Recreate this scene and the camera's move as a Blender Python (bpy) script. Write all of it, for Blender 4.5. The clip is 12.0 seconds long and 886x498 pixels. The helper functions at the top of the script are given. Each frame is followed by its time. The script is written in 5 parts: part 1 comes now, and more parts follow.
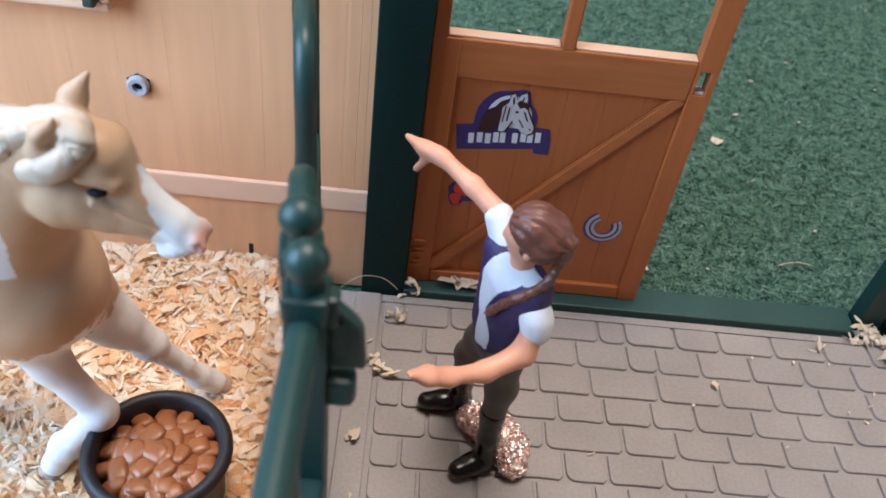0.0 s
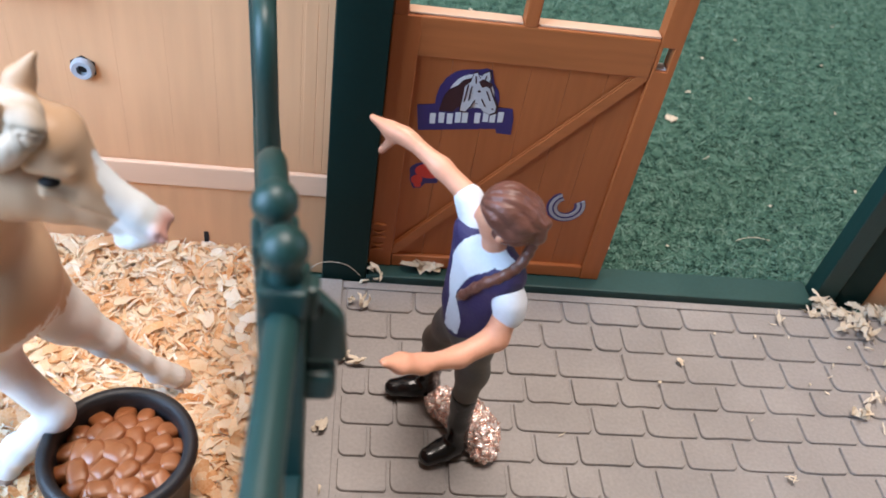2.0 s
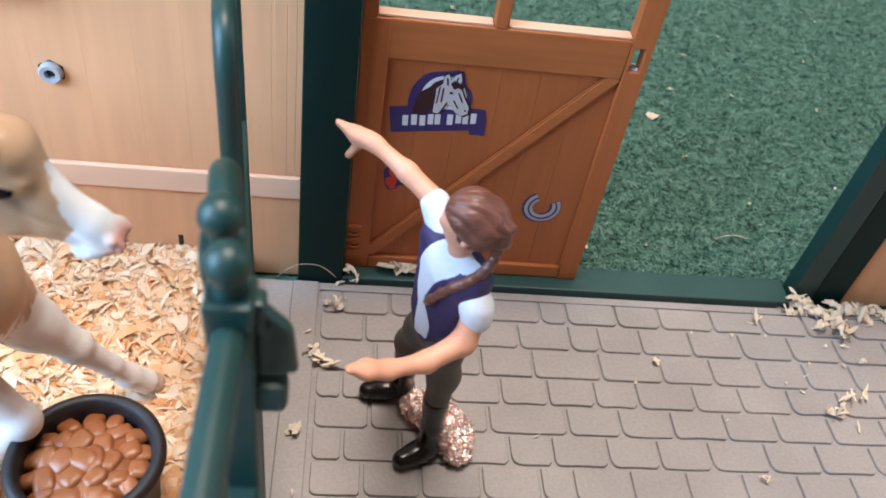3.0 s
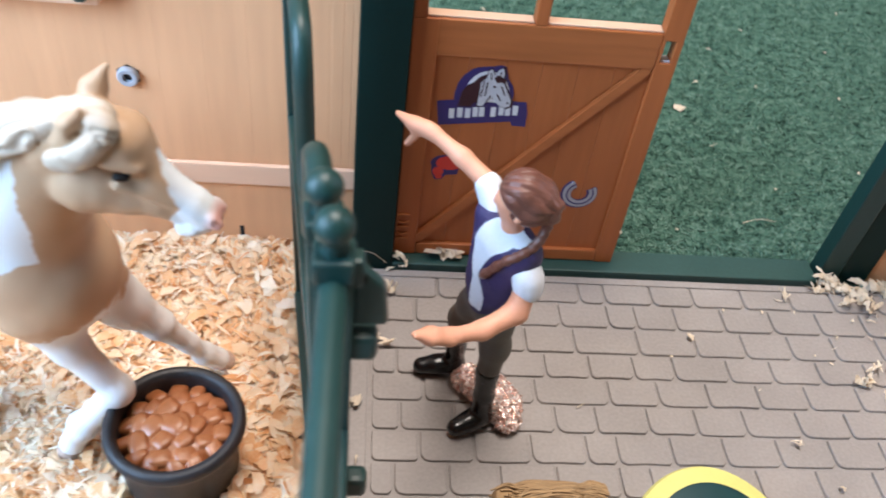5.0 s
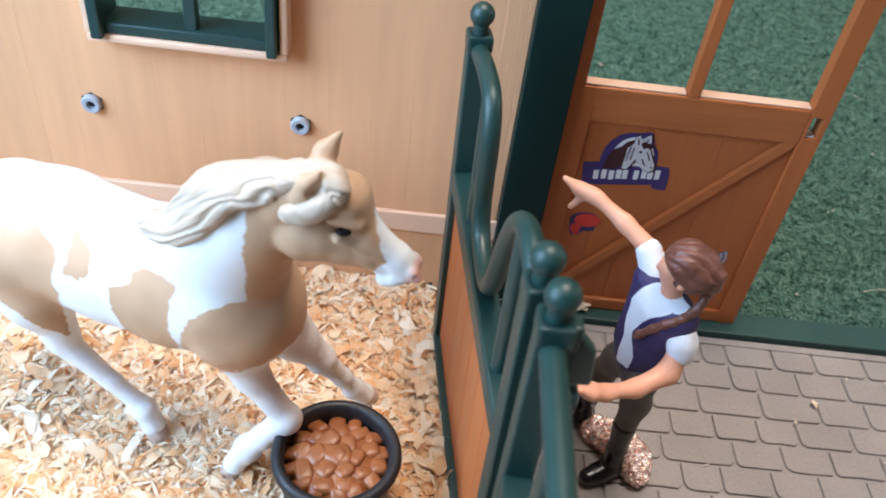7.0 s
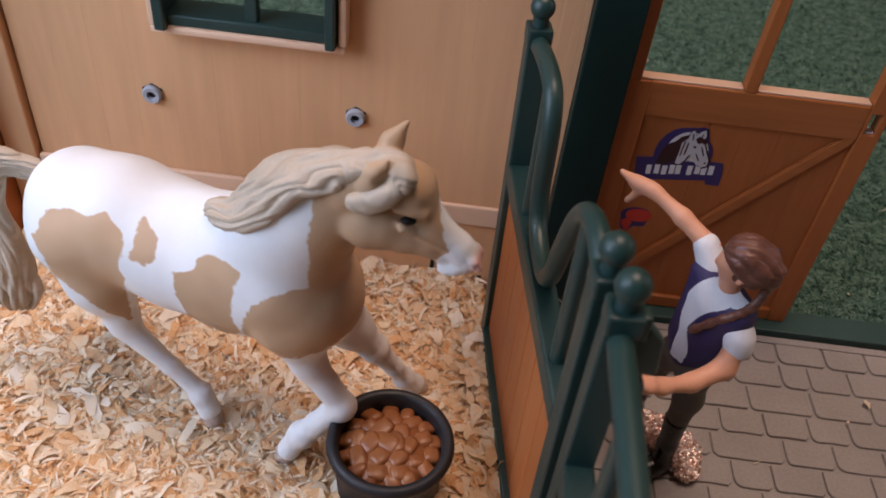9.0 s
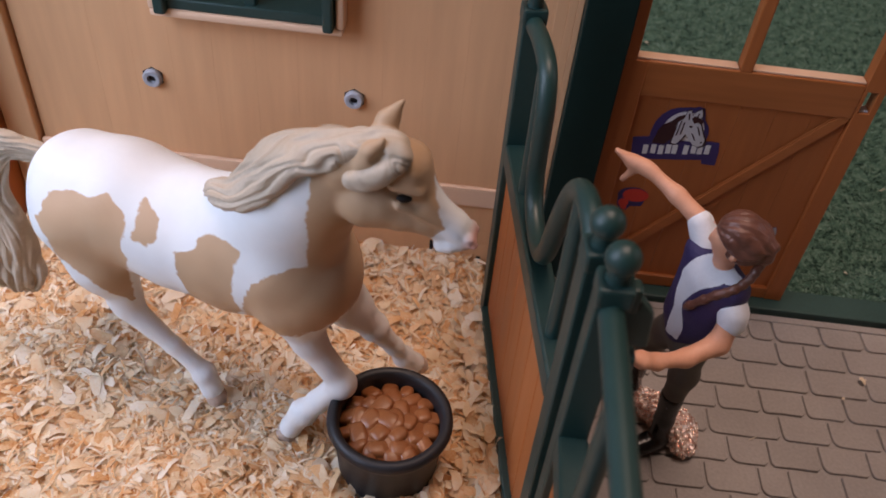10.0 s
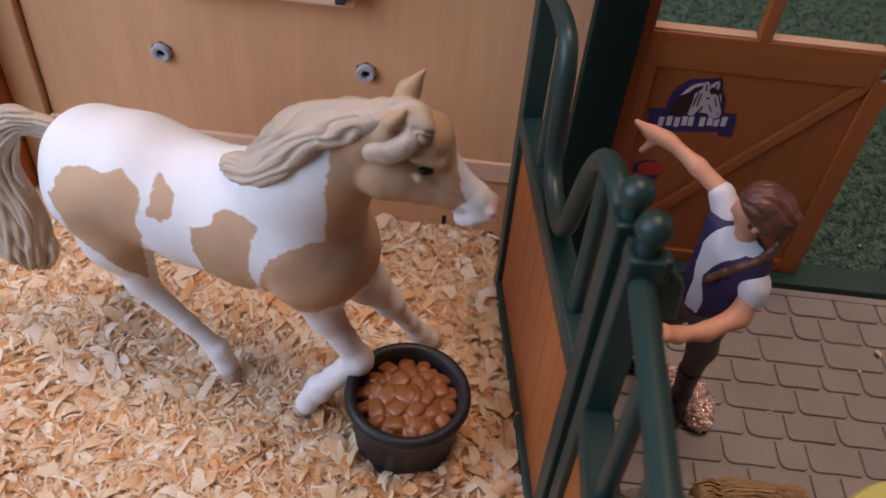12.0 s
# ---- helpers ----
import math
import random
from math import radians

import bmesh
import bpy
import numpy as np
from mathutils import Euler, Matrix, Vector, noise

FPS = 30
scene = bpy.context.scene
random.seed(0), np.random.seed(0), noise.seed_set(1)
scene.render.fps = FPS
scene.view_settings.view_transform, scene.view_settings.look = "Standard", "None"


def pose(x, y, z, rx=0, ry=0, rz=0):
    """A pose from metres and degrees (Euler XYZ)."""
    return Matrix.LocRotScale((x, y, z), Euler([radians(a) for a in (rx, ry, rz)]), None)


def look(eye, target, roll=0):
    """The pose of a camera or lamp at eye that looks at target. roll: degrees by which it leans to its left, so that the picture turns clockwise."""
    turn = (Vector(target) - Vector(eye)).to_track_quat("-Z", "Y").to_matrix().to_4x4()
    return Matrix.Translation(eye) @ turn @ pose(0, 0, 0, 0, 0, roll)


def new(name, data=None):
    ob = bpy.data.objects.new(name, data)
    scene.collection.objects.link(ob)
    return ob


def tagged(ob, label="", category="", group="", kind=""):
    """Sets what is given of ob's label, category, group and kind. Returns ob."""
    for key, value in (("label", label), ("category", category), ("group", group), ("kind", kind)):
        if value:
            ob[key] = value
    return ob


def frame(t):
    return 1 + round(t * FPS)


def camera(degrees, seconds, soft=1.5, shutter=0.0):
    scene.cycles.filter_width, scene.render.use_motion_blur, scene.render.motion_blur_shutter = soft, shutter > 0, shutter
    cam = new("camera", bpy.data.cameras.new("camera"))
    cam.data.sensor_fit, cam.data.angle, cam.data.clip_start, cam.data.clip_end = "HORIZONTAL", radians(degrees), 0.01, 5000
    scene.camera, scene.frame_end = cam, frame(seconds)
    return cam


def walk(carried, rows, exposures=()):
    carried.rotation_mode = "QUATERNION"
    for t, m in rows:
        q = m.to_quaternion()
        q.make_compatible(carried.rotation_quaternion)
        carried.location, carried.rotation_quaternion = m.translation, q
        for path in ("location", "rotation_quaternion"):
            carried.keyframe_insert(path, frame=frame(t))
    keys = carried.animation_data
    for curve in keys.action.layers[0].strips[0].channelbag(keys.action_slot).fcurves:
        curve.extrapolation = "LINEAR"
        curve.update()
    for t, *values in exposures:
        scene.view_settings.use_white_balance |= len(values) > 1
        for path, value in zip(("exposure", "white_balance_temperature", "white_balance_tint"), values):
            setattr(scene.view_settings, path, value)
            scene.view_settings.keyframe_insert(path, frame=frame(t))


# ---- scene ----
cam = camera(56.3, 12.0, soft=1.7, shutter=0.5)
# a small phone lens, focused on the door: what is nearer than the horse goes soft
cam.data.dof.use_dof = True
cam.data.dof.focus_distance = 0.22
cam.data.dof.aperture_fstop = 24
PATH = [
    (0, (0.01026, 0.00587, 0.18941), (0.1234, 1.4184, -1.0762), 8.59),
    (0.5, (0.01069, 0.00572, 0.18944), (0.1428, 1.4102, -1.0834), 8.65),
    (1, (0.00980, 0.00715, 0.18770), (0.1756, 1.4002, -1.0937), 9.02),
    (1.5, (0.00838, 0.00643, 0.18795), (0.2175, 1.3979, -1.0888), 9.82),
    (2, (0.00612, 0.00938, 0.18597), (0.2410, 1.3937, -1.0940), 10.55),
    (2.5, (0.00785, 0.01024, 0.18756), (0.2482, 1.3892, -1.0972), 10.68),
    (2.7, (0.01015, 0.01177, 0.18788), (0.2552, 1.3862, -1.1009), 10.69),
    (4.3, (0.01375, 0.00280, 0.18854), (0.2391, 1.3780, -1.1030), 9.23),
    (4.5, (0.01349, 0.00224, 0.18830), (0.2300, 1.3759, -1.1064), 8.72),
    (5, (0.00273, -0.00447, 0.19424), (0.2014, 1.3776, -1.0943), 8.14),
    (5.5, (-0.01187, -0.01017, 0.19783), (0.1526, 1.3792, -1.0877), 8.50),
    (6, (-0.01523, -0.00885, 0.19934), (0.1041, 1.3913, -1.0794), 7.92),
    (6.5, (-0.01759, -0.00763, 0.20425), (0.0700, 1.4099, -1.0578), 7.67),
    (7, (-0.02306, -0.01004, 0.20414), (0.0341, 1.4215, -1.0439), 7.79),
    (7.5, (-0.02753, -0.01303, 0.20357), (-0.0064, 1.4214, -1.0422), 7.25),
    (7.7, (-0.02998, -0.01091, 0.20232), (-0.0189, 1.4199, -1.0477), 7.01),
    (9.3, (-0.02825, -0.01280, 0.20362), (-0.0459, 1.4047, -1.0614), 6.61),
    (9.5, (-0.02736, -0.01261, 0.20306), (-0.0473, 1.3977, -1.0700), 6.43),
    (10, (-0.02723, -0.01571, 0.20402), (-0.0455, 1.3855, -1.0791), 6.26),
    (10.5, (-0.02711, -0.01539, 0.20001), (-0.0428, 1.3736, -1.0963), 6.20),
    (11, (-0.03088, -0.01663, 0.19926), (-0.0463, 1.3594, -1.1108), 5.99),
    (11.5, (-0.03228, -0.01515, 0.19933), (-0.0471, 1.3541, -1.1179), 5.92),
    (12, (-0.03137, -0.01514, 0.20146), (-0.0445, 1.3522, -1.1178), 5.99),
]
EXPOSURE = [(0.0, 0.51, 5500, 13), (1.0, 0.58, 5500, 13), (2.5, 0.76, 5480, 12), (4.5, 0.81, 5450, 11), (5.5, 0.78, 5450, 11), (6.5, 0.76, 5450, 11), (7.0, 0.54, 5550, 12), (7.35, -0.1, 5900, 17), (7.7, -0.48, 6350, 24), (9.5, -0.57, 6600, 30), (12.0, -0.8, 6700, 34)]
walk(cam, [(t, look(eye, target, roll)) for t, eye, target, roll in PATH], EXPOSURE)

# ---- world and lights, all unseen: a grey room, one ceiling lamp, two windows ----
world = bpy.data.worlds.new("room_world")
world.use_nodes = True
world.node_tree.nodes["Background"].inputs[0].default_value = (0.85, 0.9, 1.0, 1)
world.node_tree.nodes["Background"].inputs[1].default_value = 0.12
scene.world = world


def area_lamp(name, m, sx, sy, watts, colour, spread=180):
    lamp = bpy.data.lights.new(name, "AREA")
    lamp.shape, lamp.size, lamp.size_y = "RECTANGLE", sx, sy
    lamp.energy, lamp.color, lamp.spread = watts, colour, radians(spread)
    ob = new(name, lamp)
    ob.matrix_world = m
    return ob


area_lamp("ceiling_lamp_light", look((0.12, 0.30, 2.28), (0.12, 0.30, 0.0)), 0.8, 0.8, 44, (1.0, 0.80, 0.60))
# Unseen window assumed for the cool left side; set close for steep fall-off.
area_lamp("assumed_window_fill", look((-0.35, 0.02, 0.26), (-0.13, 0.19, 0.07)), 0.30, 0.30, 1.3, (0.63, 0.82, 1.0), 120)
area_lamp("east_window_daylight", look((1.96, 0.5, 0.95), (0.0, 0.12, 0.05)), 1.1, 0.9, 5, (0.85, 0.92, 1.0))

# ---- materials ----
CM = 0.01


def mat(name, col, rough=0.5, var=0.12, size=1.0, fine=0.08, bump=0.15, stretch=(1, 1, 1), metal=0.0, spec=0.4, dark=0.75, ramp=None, island=0.0, per_object=0.0, coat=0.0):
    """A painted, moulded or natural surface: base colour varied at two scales, with fine relief. size and fine are in centimetres."""
    m = bpy.data.materials.new(name)
    m.use_nodes = True
    nt = m.node_tree
    n, l = nt.nodes, nt.links
    b = n["Principled BSDF"]
    tc = n.new("ShaderNodeTexCoord")
    mp = n.new("ShaderNodeMapping")
    mp.inputs["Scale"].default_value = stretch
    l.new(tc.outputs["Object"], mp.inputs[0])
    big = n.new("ShaderNodeTexNoise")
    big.inputs["Scale"].default_value, big.inputs["Detail"].default_value = 100.0 / size, 4
    small = n.new("ShaderNodeTexNoise")
    small.inputs["Scale"].default_value, small.inputs["Detail"].default_value = 100.0 / fine, 3
    l.new(mp.outputs[0], big.inputs["Vector"])
    l.new(mp.outputs[0], small.inputs["Vector"])
    add = n.new("ShaderNodeMath")
    add.operation = "MULTIPLY_ADD"
    add.inputs[1].default_value = 0.5
    l.new(small.outputs["Fac"], add.inputs[0])
    half = n.new("ShaderNodeMath")
    half.operation = "MULTIPLY"
    half.inputs[1].default_value = 0.5
    l.new(big.outputs["Fac"], half.inputs[0])
    l.new(half.outputs[0], add.inputs[2])
    fac = add.outputs[0]
    for amount, source in ((island, "island"), (per_object, "object")):
        if amount:
            if source == "island":
                r = n.new("ShaderNodeNewGeometry").outputs["Random Per Island"]
            else:
                r = n.new("ShaderNodeObjectInfo").outputs["Random"]
            sub = n.new("ShaderNodeMath")
            sub.operation = "SUBTRACT"
            sub.inputs[1].default_value = 0.5
            l.new(r, sub.inputs[0])
            mad = n.new("ShaderNodeMath")
            mad.operation = "MULTIPLY_ADD"
            mad.inputs[1].default_value = amount
            l.new(sub.outputs[0], mad.inputs[0])
            l.new(fac, mad.inputs[2])
            fac = mad.outputs[0]
    cr = n.new("ShaderNodeValToRGB")
    l.new(fac, cr.inputs[0])
    if ramp:
        while len(cr.color_ramp.elements) < len(ramp):
            cr.color_ramp.elements.new(0.5)
        for e, (p, c) in zip(cr.color_ramp.elements, ramp):
            e.position, e.color = p, (*c, 1)
    else:
        lo, hi = 0.5 - 0.25, 0.5 + 0.25
        cr.color_ramp.elements[0].position, cr.color_ramp.elements[1].position = lo, hi
        cr.color_ramp.elements[0].color = (*[c * (1 - var) * (dark ** var) for c in col], 1)
        cr.color_ramp.elements[1].color = (*[min(1, c * (1 + var)) for c in col], 1)
    l.new(cr.outputs[0], b.inputs["Base Color"])
    rr = n.new("ShaderNodeMapRange")
    rr.inputs["To Min"].default_value, rr.inputs["To Max"].default_value = max(0.02, rough - 0.12), min(1, rough + 0.12)
    l.new(big.outputs["Fac"], rr.inputs["Value"])
    l.new(rr.outputs[0], b.inputs["Roughness"])
    b.inputs["Metallic"].default_value = metal
    b.inputs["Specular IOR Level"].default_value = spec
    b.inputs["Coat Weight"].default_value = coat
    if bump:
        bp = n.new("ShaderNodeBump")
        bp.inputs["Strength"].default_value, bp.inputs["Distance"].default_value = bump, 0.0006
        l.new(small.outputs["Fac"], bp.inputs["Height"])
        l.new(bp.outputs[0], b.inputs["Normal"])
    return m


M_WALL = mat("pale_moulded_wood", (0.66, 0.365, 0.188), 0.5, 0.10, 1.6, 0.35, 0.12, (1, 1, 0.09), spec=0.3, per_object=0.04)
M_BATTEN = mat("batten_wood", (0.74, 0.49, 0.33), 0.5, 0.08, 2.0, 0.4, 0.08, (0.1, 1, 1), spec=0.3)
M_DOOR = mat("orange_brown_wood", (0.41, 0.122, 0.032), 0.42, 0.12, 1.2, 0.22, 0.22, (1, 1, 0.08), spec=0.4, per_object=0.08)
M_RAILWOOD = mat("orange_brown_rail_wood", (0.42, 0.132, 0.036), 0.42, 0.16, 1.2, 0.22, 0.25, (0.09, 1, 1), spec=0.4)
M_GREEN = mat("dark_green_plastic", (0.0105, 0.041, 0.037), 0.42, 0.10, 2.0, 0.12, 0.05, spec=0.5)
# Lighter copy of the green; the sill's bright top is put into its colour.
M_SILL = mat("sill_sheen_green", (0.021, 0.062, 0.056), 0.5, 0.16, 1.5, 0.12, 0.1, spec=0.5)
# Half-bright copy of the green; it also carries the right post's shade.
M_POST = mat("darkened_green_plastic", (0.005, 0.021, 0.018), 0.5, 0.12, 2.0, 0.12, 0.06, spec=0.18)
M_FLOOR = mat("grey_plastic_paving", (0.305, 0.284, 0.271), 0.42, 0.16, 2.2, 0.10, 0.22, spec=0.4, per_object=0.10)
M_NUT = mat("grey_plastic_nut", (0.34, 0.36, 0.40), 0.35, 0.06, 0.5, 0.06, 0.05)
# Near-black: the darkness inside holes and slots, painted on flat plates.
M_HOLE = mat("recess_shade", (0.012, 0.011, 0.012), 0.7, 0.1)
M_TUB = mat("charcoal_rubber", (0.015, 0.016, 0.019), 0.48, 0.2, 0.6, 0.05, 0.2)
M_FEED = mat("brown_glossy_feed", (0.275, 0.098, 0.033), 0.33, 0.16, 0.5, 0.06, 0.06, per_object=0.12, spec=0.45)
M_SHAVING = mat("pine_shavings", (0.6, 0.4, 0.2), 0.65, 0.1, 0.5, 0.06, 0.2, island=0.8, spec=0.2,
                ramp=[(0.04, (0.66, 0.32, 0.12)), (0.16, (0.80, 0.49, 0.24)), (0.36, (0.86, 0.63, 0.39)), (0.6, (0.89, 0.75, 0.54)), (0.86, (0.91, 0.84, 0.71))])
M_CURL = mat("pale_pine_curl", (0.80, 0.71, 0.57), 0.75, 0.12, 0.3, 0.05, 0.3, spec=0.15, per_object=0.4)
M_BEDBASE = mat("shavings_bed", (0.70, 0.40, 0.17), 0.85, 0.3, 0.5, 0.08, 0.6)


def let_light_through(m, share):
    """Thin wood lets some light through: a share of the surface turns translucent."""
    n, l = m.node_tree.nodes, m.node_tree.links
    b, out = n["Principled BSDF"], n["Material Output"]
    tr = n.new("ShaderNodeBsdfTranslucent")
    l.new(b.inputs["Base Color"].links[0].from_socket, tr.inputs["Color"])
    mix = n.new("ShaderNodeMixShader")
    mix.inputs[0].default_value = share
    l.new(b.outputs[0], mix.inputs[1])
    l.new(tr.outputs[0], mix.inputs[2])
    l.new(mix.outputs[0], out.inputs["Surface"])


let_light_through(M_SHAVING, 0.35)
let_light_through(M_CURL, 0.25)
M_CARPET = mat("green_felt_carpet", (0.03, 0.11, 0.065), 0.95, 0.4, 0.42, 0.16, 0.9, (0.75, 1.1, 1), spec=0.08,
               ramp=[(0.36, (0.014, 0.036, 0.029)), (0.45, (0.054, 0.118, 0.09)), (0.55, (0.092, 0.176, 0.137)), (0.66, (0.145, 0.24, 0.195))])
M_TUFT = mat("green_felt_fibre", (0.035, 0.125, 0.075), 0.95, 0.2, 0.62, 0.2, 0, (0.75, 1.1, 1), spec=0.08, island=0.3,
             ramp=[(0.34, (0.016, 0.042, 0.033)), (0.45, (0.058, 0.128, 0.098)), (0.56, (0.1, 0.19, 0.148)), (0.68, (0.17, 0.275, 0.225))])
M_ROOM = mat("warm_grey_room_paint", (0.29, 0.268, 0.24), 0.8, 0.03, 30, 1, 0.02)
M_PURPLE = mat("violet_print", (0.045, 0.030, 0.135), 0.4, 0.05, 0.6, 0.1, 0)
M_PRINTWHITE = mat("white_print", (0.72, 0.71, 0.72), 0.4, 0.03, 0.6, 0.1, 0)
M_PRINTBROWN = mat("maroon_print", (0.045, 0.014, 0.018), 0.4, 0.05, 0.6, 0.1, 0)
M_PRINTGREY = mat("grey_print", (0.42, 0.41, 0.44), 0.4, 0.05, 0.6, 0.1, 0)
M_PRINTPALE = mat("pale_print", (0.60, 0.59, 0.61), 0.4, 0.05, 0.6, 0.1, 0)
M_PRINTRED = mat("red_print", (0.62, 0.045, 0.03), 0.4, 0.05, 0.6, 0.1, 0)
M_SKIN = mat("doll_skin_plastic", (0.75, 0.37, 0.23), 0.45, 0.06, 0.8, 0.1, 0.04, spec=0.4)
M_HAIR = mat("doll_brown_hair", (0.15, 0.062, 0.042), 0.34, 0.3, 0.35, 0.07, 0.5, (0.35, 1, 0.6), spec=0.5)
M_SHIRT = mat("doll_white_shirt", (0.74, 0.76, 0.80), 0.6, 0.05, 0.5, 0.08, 0.1)
M_VEST = mat("doll_violet_vest", (0.042, 0.032, 0.105), 0.55, 0.15, 0.5, 0.05, 0.4)
M_BREECHES = mat("doll_grey_breeches", (0.125, 0.116, 0.100), 0.6, 0.12, 0.6, 0.06, 0.15)
M_BOOT = mat("doll_black_boots", (0.006, 0.006, 0.007), 0.24, 0.2, 0.6, 0.08, 0.08, spec=0.6)
M_FOIL = mat("copper_glitter_putty", (0.80, 0.55, 0.47), 0.26, 0.35, 0.12, 0.07, 0.6, metal=0.85,
              ramp=[(0.34, (0.70, 0.42, 0.34)), (0.44, (0.88, 0.62, 0.53)), (0.54, (1.0, 0.88, 0.83)), (0.62, (1.0, 0.98, 0.96))])
M_HAY = mat("straw_bale", (0.34, 0.225, 0.11), 0.75, 0.3, 0.4, 0.07, 0.9, (0.12, 1, 1), island=0.3)
M_GRASSBALE = mat("dry_green_bale", (0.16, 0.165, 0.12), 0.8, 0.3, 0.4, 0.07, 0.9, (0.12, 1, 1), island=0.3)
M_YELLOW = mat("yellow_plastic", (0.68, 0.65, 0.2), 0.45, 0.05, 1.0, 0.1, 0.05)
M_TEAL = mat("deep_teal_plastic", (0.006, 0.040, 0.045), 0.45, 0.1, 1.0, 0.1, 0.05)
M_HOOF = mat("pale_brown_hoof", (0.46, 0.36, 0.30), 0.5, 0.2, 0.4, 0.1, 0.1)
M_EYE = mat("black_eye", (0.006, 0.004, 0.004), 0.5, 0.1, 0.5, 0.1, 0, spec=0.2)


def coat_material():
    """Painted pinto coat: the mesh carries signed fields of the tan and of the pink paint, which are cut sharp here."""
    m = mat("pinto_coat_paint", (0.735, 0.757, 0.762), 0.5, 0.04, 1.0, 0.55, 0.3, spec=0.3)
    nt = m.node_tree
    n, l = nt.nodes, nt.links
    b = n["Principled BSDF"]
    white = b.inputs["Base Color"].links[0].from_socket
    tc = n.new("ShaderNodeTexCoord")
    nz = n.new("ShaderNodeTexNoise")
    nz.inputs["Scale"].default_value, nz.inputs["Detail"].default_value = 380, 3
    l.new(tc.outputs["Object"], nz.inputs["Vector"])
    tone = n.new("ShaderNodeValToRGB")
    tone.color_ramp.elements[0].position, tone.color_ramp.elements[1].position = 0.3, 0.7
    tone.color_ramp.elements[0].color, tone.color_ramp.elements[1].color = (0.43, 0.28, 0.165, 1), (0.55, 0.37, 0.23, 1)
    big = n.new("ShaderNodeTexNoise")
    big.inputs["Scale"].default_value = 45
    l.new(tc.outputs["Object"], big.inputs["Vector"])
    l.new(big.outputs["Fac"], tone.inputs[0])
    last = white
    pink = n.new("ShaderNodeRGB")
    pink.outputs[0].default_value = (0.62, 0.33, 0.27, 1)
    for key, colour, wobble, edge in (("tan", tone.outputs[0], 0.15, 0.025), ("pink", pink.outputs[0], 0.05, 0.12)):
        at = n.new("ShaderNodeAttribute")
        at.attribute_name = key
        mad = n.new("ShaderNodeMath")
        mad.operation = "MULTIPLY_ADD"
        mad.inputs[1].default_value = 2 * wobble
        l.new(nz.outputs["Fac"], mad.inputs[0])
        l.new(at.outputs["Fac"], mad.inputs[2])
        st = n.new("ShaderNodeMapRange")
        st.inputs["From Min"].default_value, st.inputs["From Max"].default_value = wobble - edge, wobble + edge
        l.new(mad.outputs[0], st.inputs["Value"])
        mix = n.new("ShaderNodeMix")
        mix.data_type = "RGBA"
        l.new(st.outputs[0], mix.inputs["Factor"])
        l.new(last, mix.inputs["A"])
        l.new(colour, mix.inputs["B"])
        last = mix.outputs["Result"]
    l.new(last, b.inputs["Base Color"])
    return m


M_COAT = coat_material()


def mane_material():
    """Painted mane: the mesh carries a lock field, whose waves give strand grooves and streaks of paint."""
    m = mat("beige_grey_mane", (0.53, 0.44, 0.34), 0.55, 0.10, 0.6, 0.12, 0, spec=0.3)
    nt = m.node_tree
    n, l = nt.nodes, nt.links
    b = n["Principled BSDF"]
    base = b.inputs["Base Color"].links[0].from_socket
    at = n.new("ShaderNodeAttribute")
    at.attribute_name = "lock"
    tc = n.new("ShaderNodeTexCoord")
    nz = n.new("ShaderNodeTexNoise")
    nz.inputs["Scale"].default_value, nz.inputs["Detail"].default_value = 60, 2
    l.new(tc.outputs["Object"], nz.inputs["Vector"])
    wob = n.new("ShaderNodeMath")
    wob.operation = "MULTIPLY_ADD"
    wob.inputs[1].default_value = 1.6
    l.new(nz.outputs["Fac"], wob.inputs[0])
    l.new(at.outputs["Fac"], wob.inputs[2])
    freq = n.new("ShaderNodeMath")
    freq.operation = "MULTIPLY"
    freq.inputs[1].default_value = 15.0
    l.new(wob.outputs[0], freq.inputs[0])
    wave = n.new("ShaderNodeMath")
    wave.operation = "SINE"
    l.new(freq.outputs[0], wave.inputs[0])
    bp = n.new("ShaderNodeBump")
    bp.inputs["Strength"].default_value, bp.inputs["Distance"].default_value = 0.18, 0.0003
    l.new(wave.outputs[0], bp.inputs["Height"])
    l.new(bp.outputs[0], b.inputs["Normal"])
    streak = n.new("ShaderNodeTexNoise")
    streak.noise_dimensions = "1D"
    streak.inputs["Scale"].default_value, streak.inputs["Detail"].default_value = 1.3, 3
    l.new(wob.outputs[0], streak.inputs["W"])
    st = n.new("ShaderNodeMapRange")
    st.inputs["From Min"].default_value, st.inputs["From Max"].default_value = 0.40, 0.72
    l.new(streak.outputs["Fac"], st.inputs["Value"])
    mix = n.new("ShaderNodeMix")
    mix.data_type = "RGBA"
    l.new(st.outputs[0], mix.inputs["Factor"])
    l.new(base, mix.inputs["A"])
    mix.inputs["B"].default_value = (0.40, 0.31, 0.22, 1)
    l.new(mix.outputs["Result"], b.inputs["Base Color"])
    return m


M_MANE = mane_material()

# ---- building helpers: all lengths below are in centimetres ----
BASE = {}


def thing(name, at=(0, 0, 0), turn=0.0, label="", category="", group="", kind=""):
    """An Empty at a thing's base; its parts are given in its own frame (at, turn)."""
    ob = new(name)
    ob.empty_display_size = 0.01
    ob.matrix_world = pose(at[0] * CM, at[1] * CM, at[2] * CM, 0, 0, turn)
    BASE[ob] = Vector(at)
    return tagged(ob, label, category, group, kind)


def finish(me, mats, smooth):
    for m in mats if isinstance(mats, (list, tuple)) else [mats]:
        me.materials.append(m)
    if smooth is True:
        me.shade_smooth()
    elif smooth:
        me.shade_smooth()
        me.set_sharp_from_angle(angle=radians(smooth))
    return me


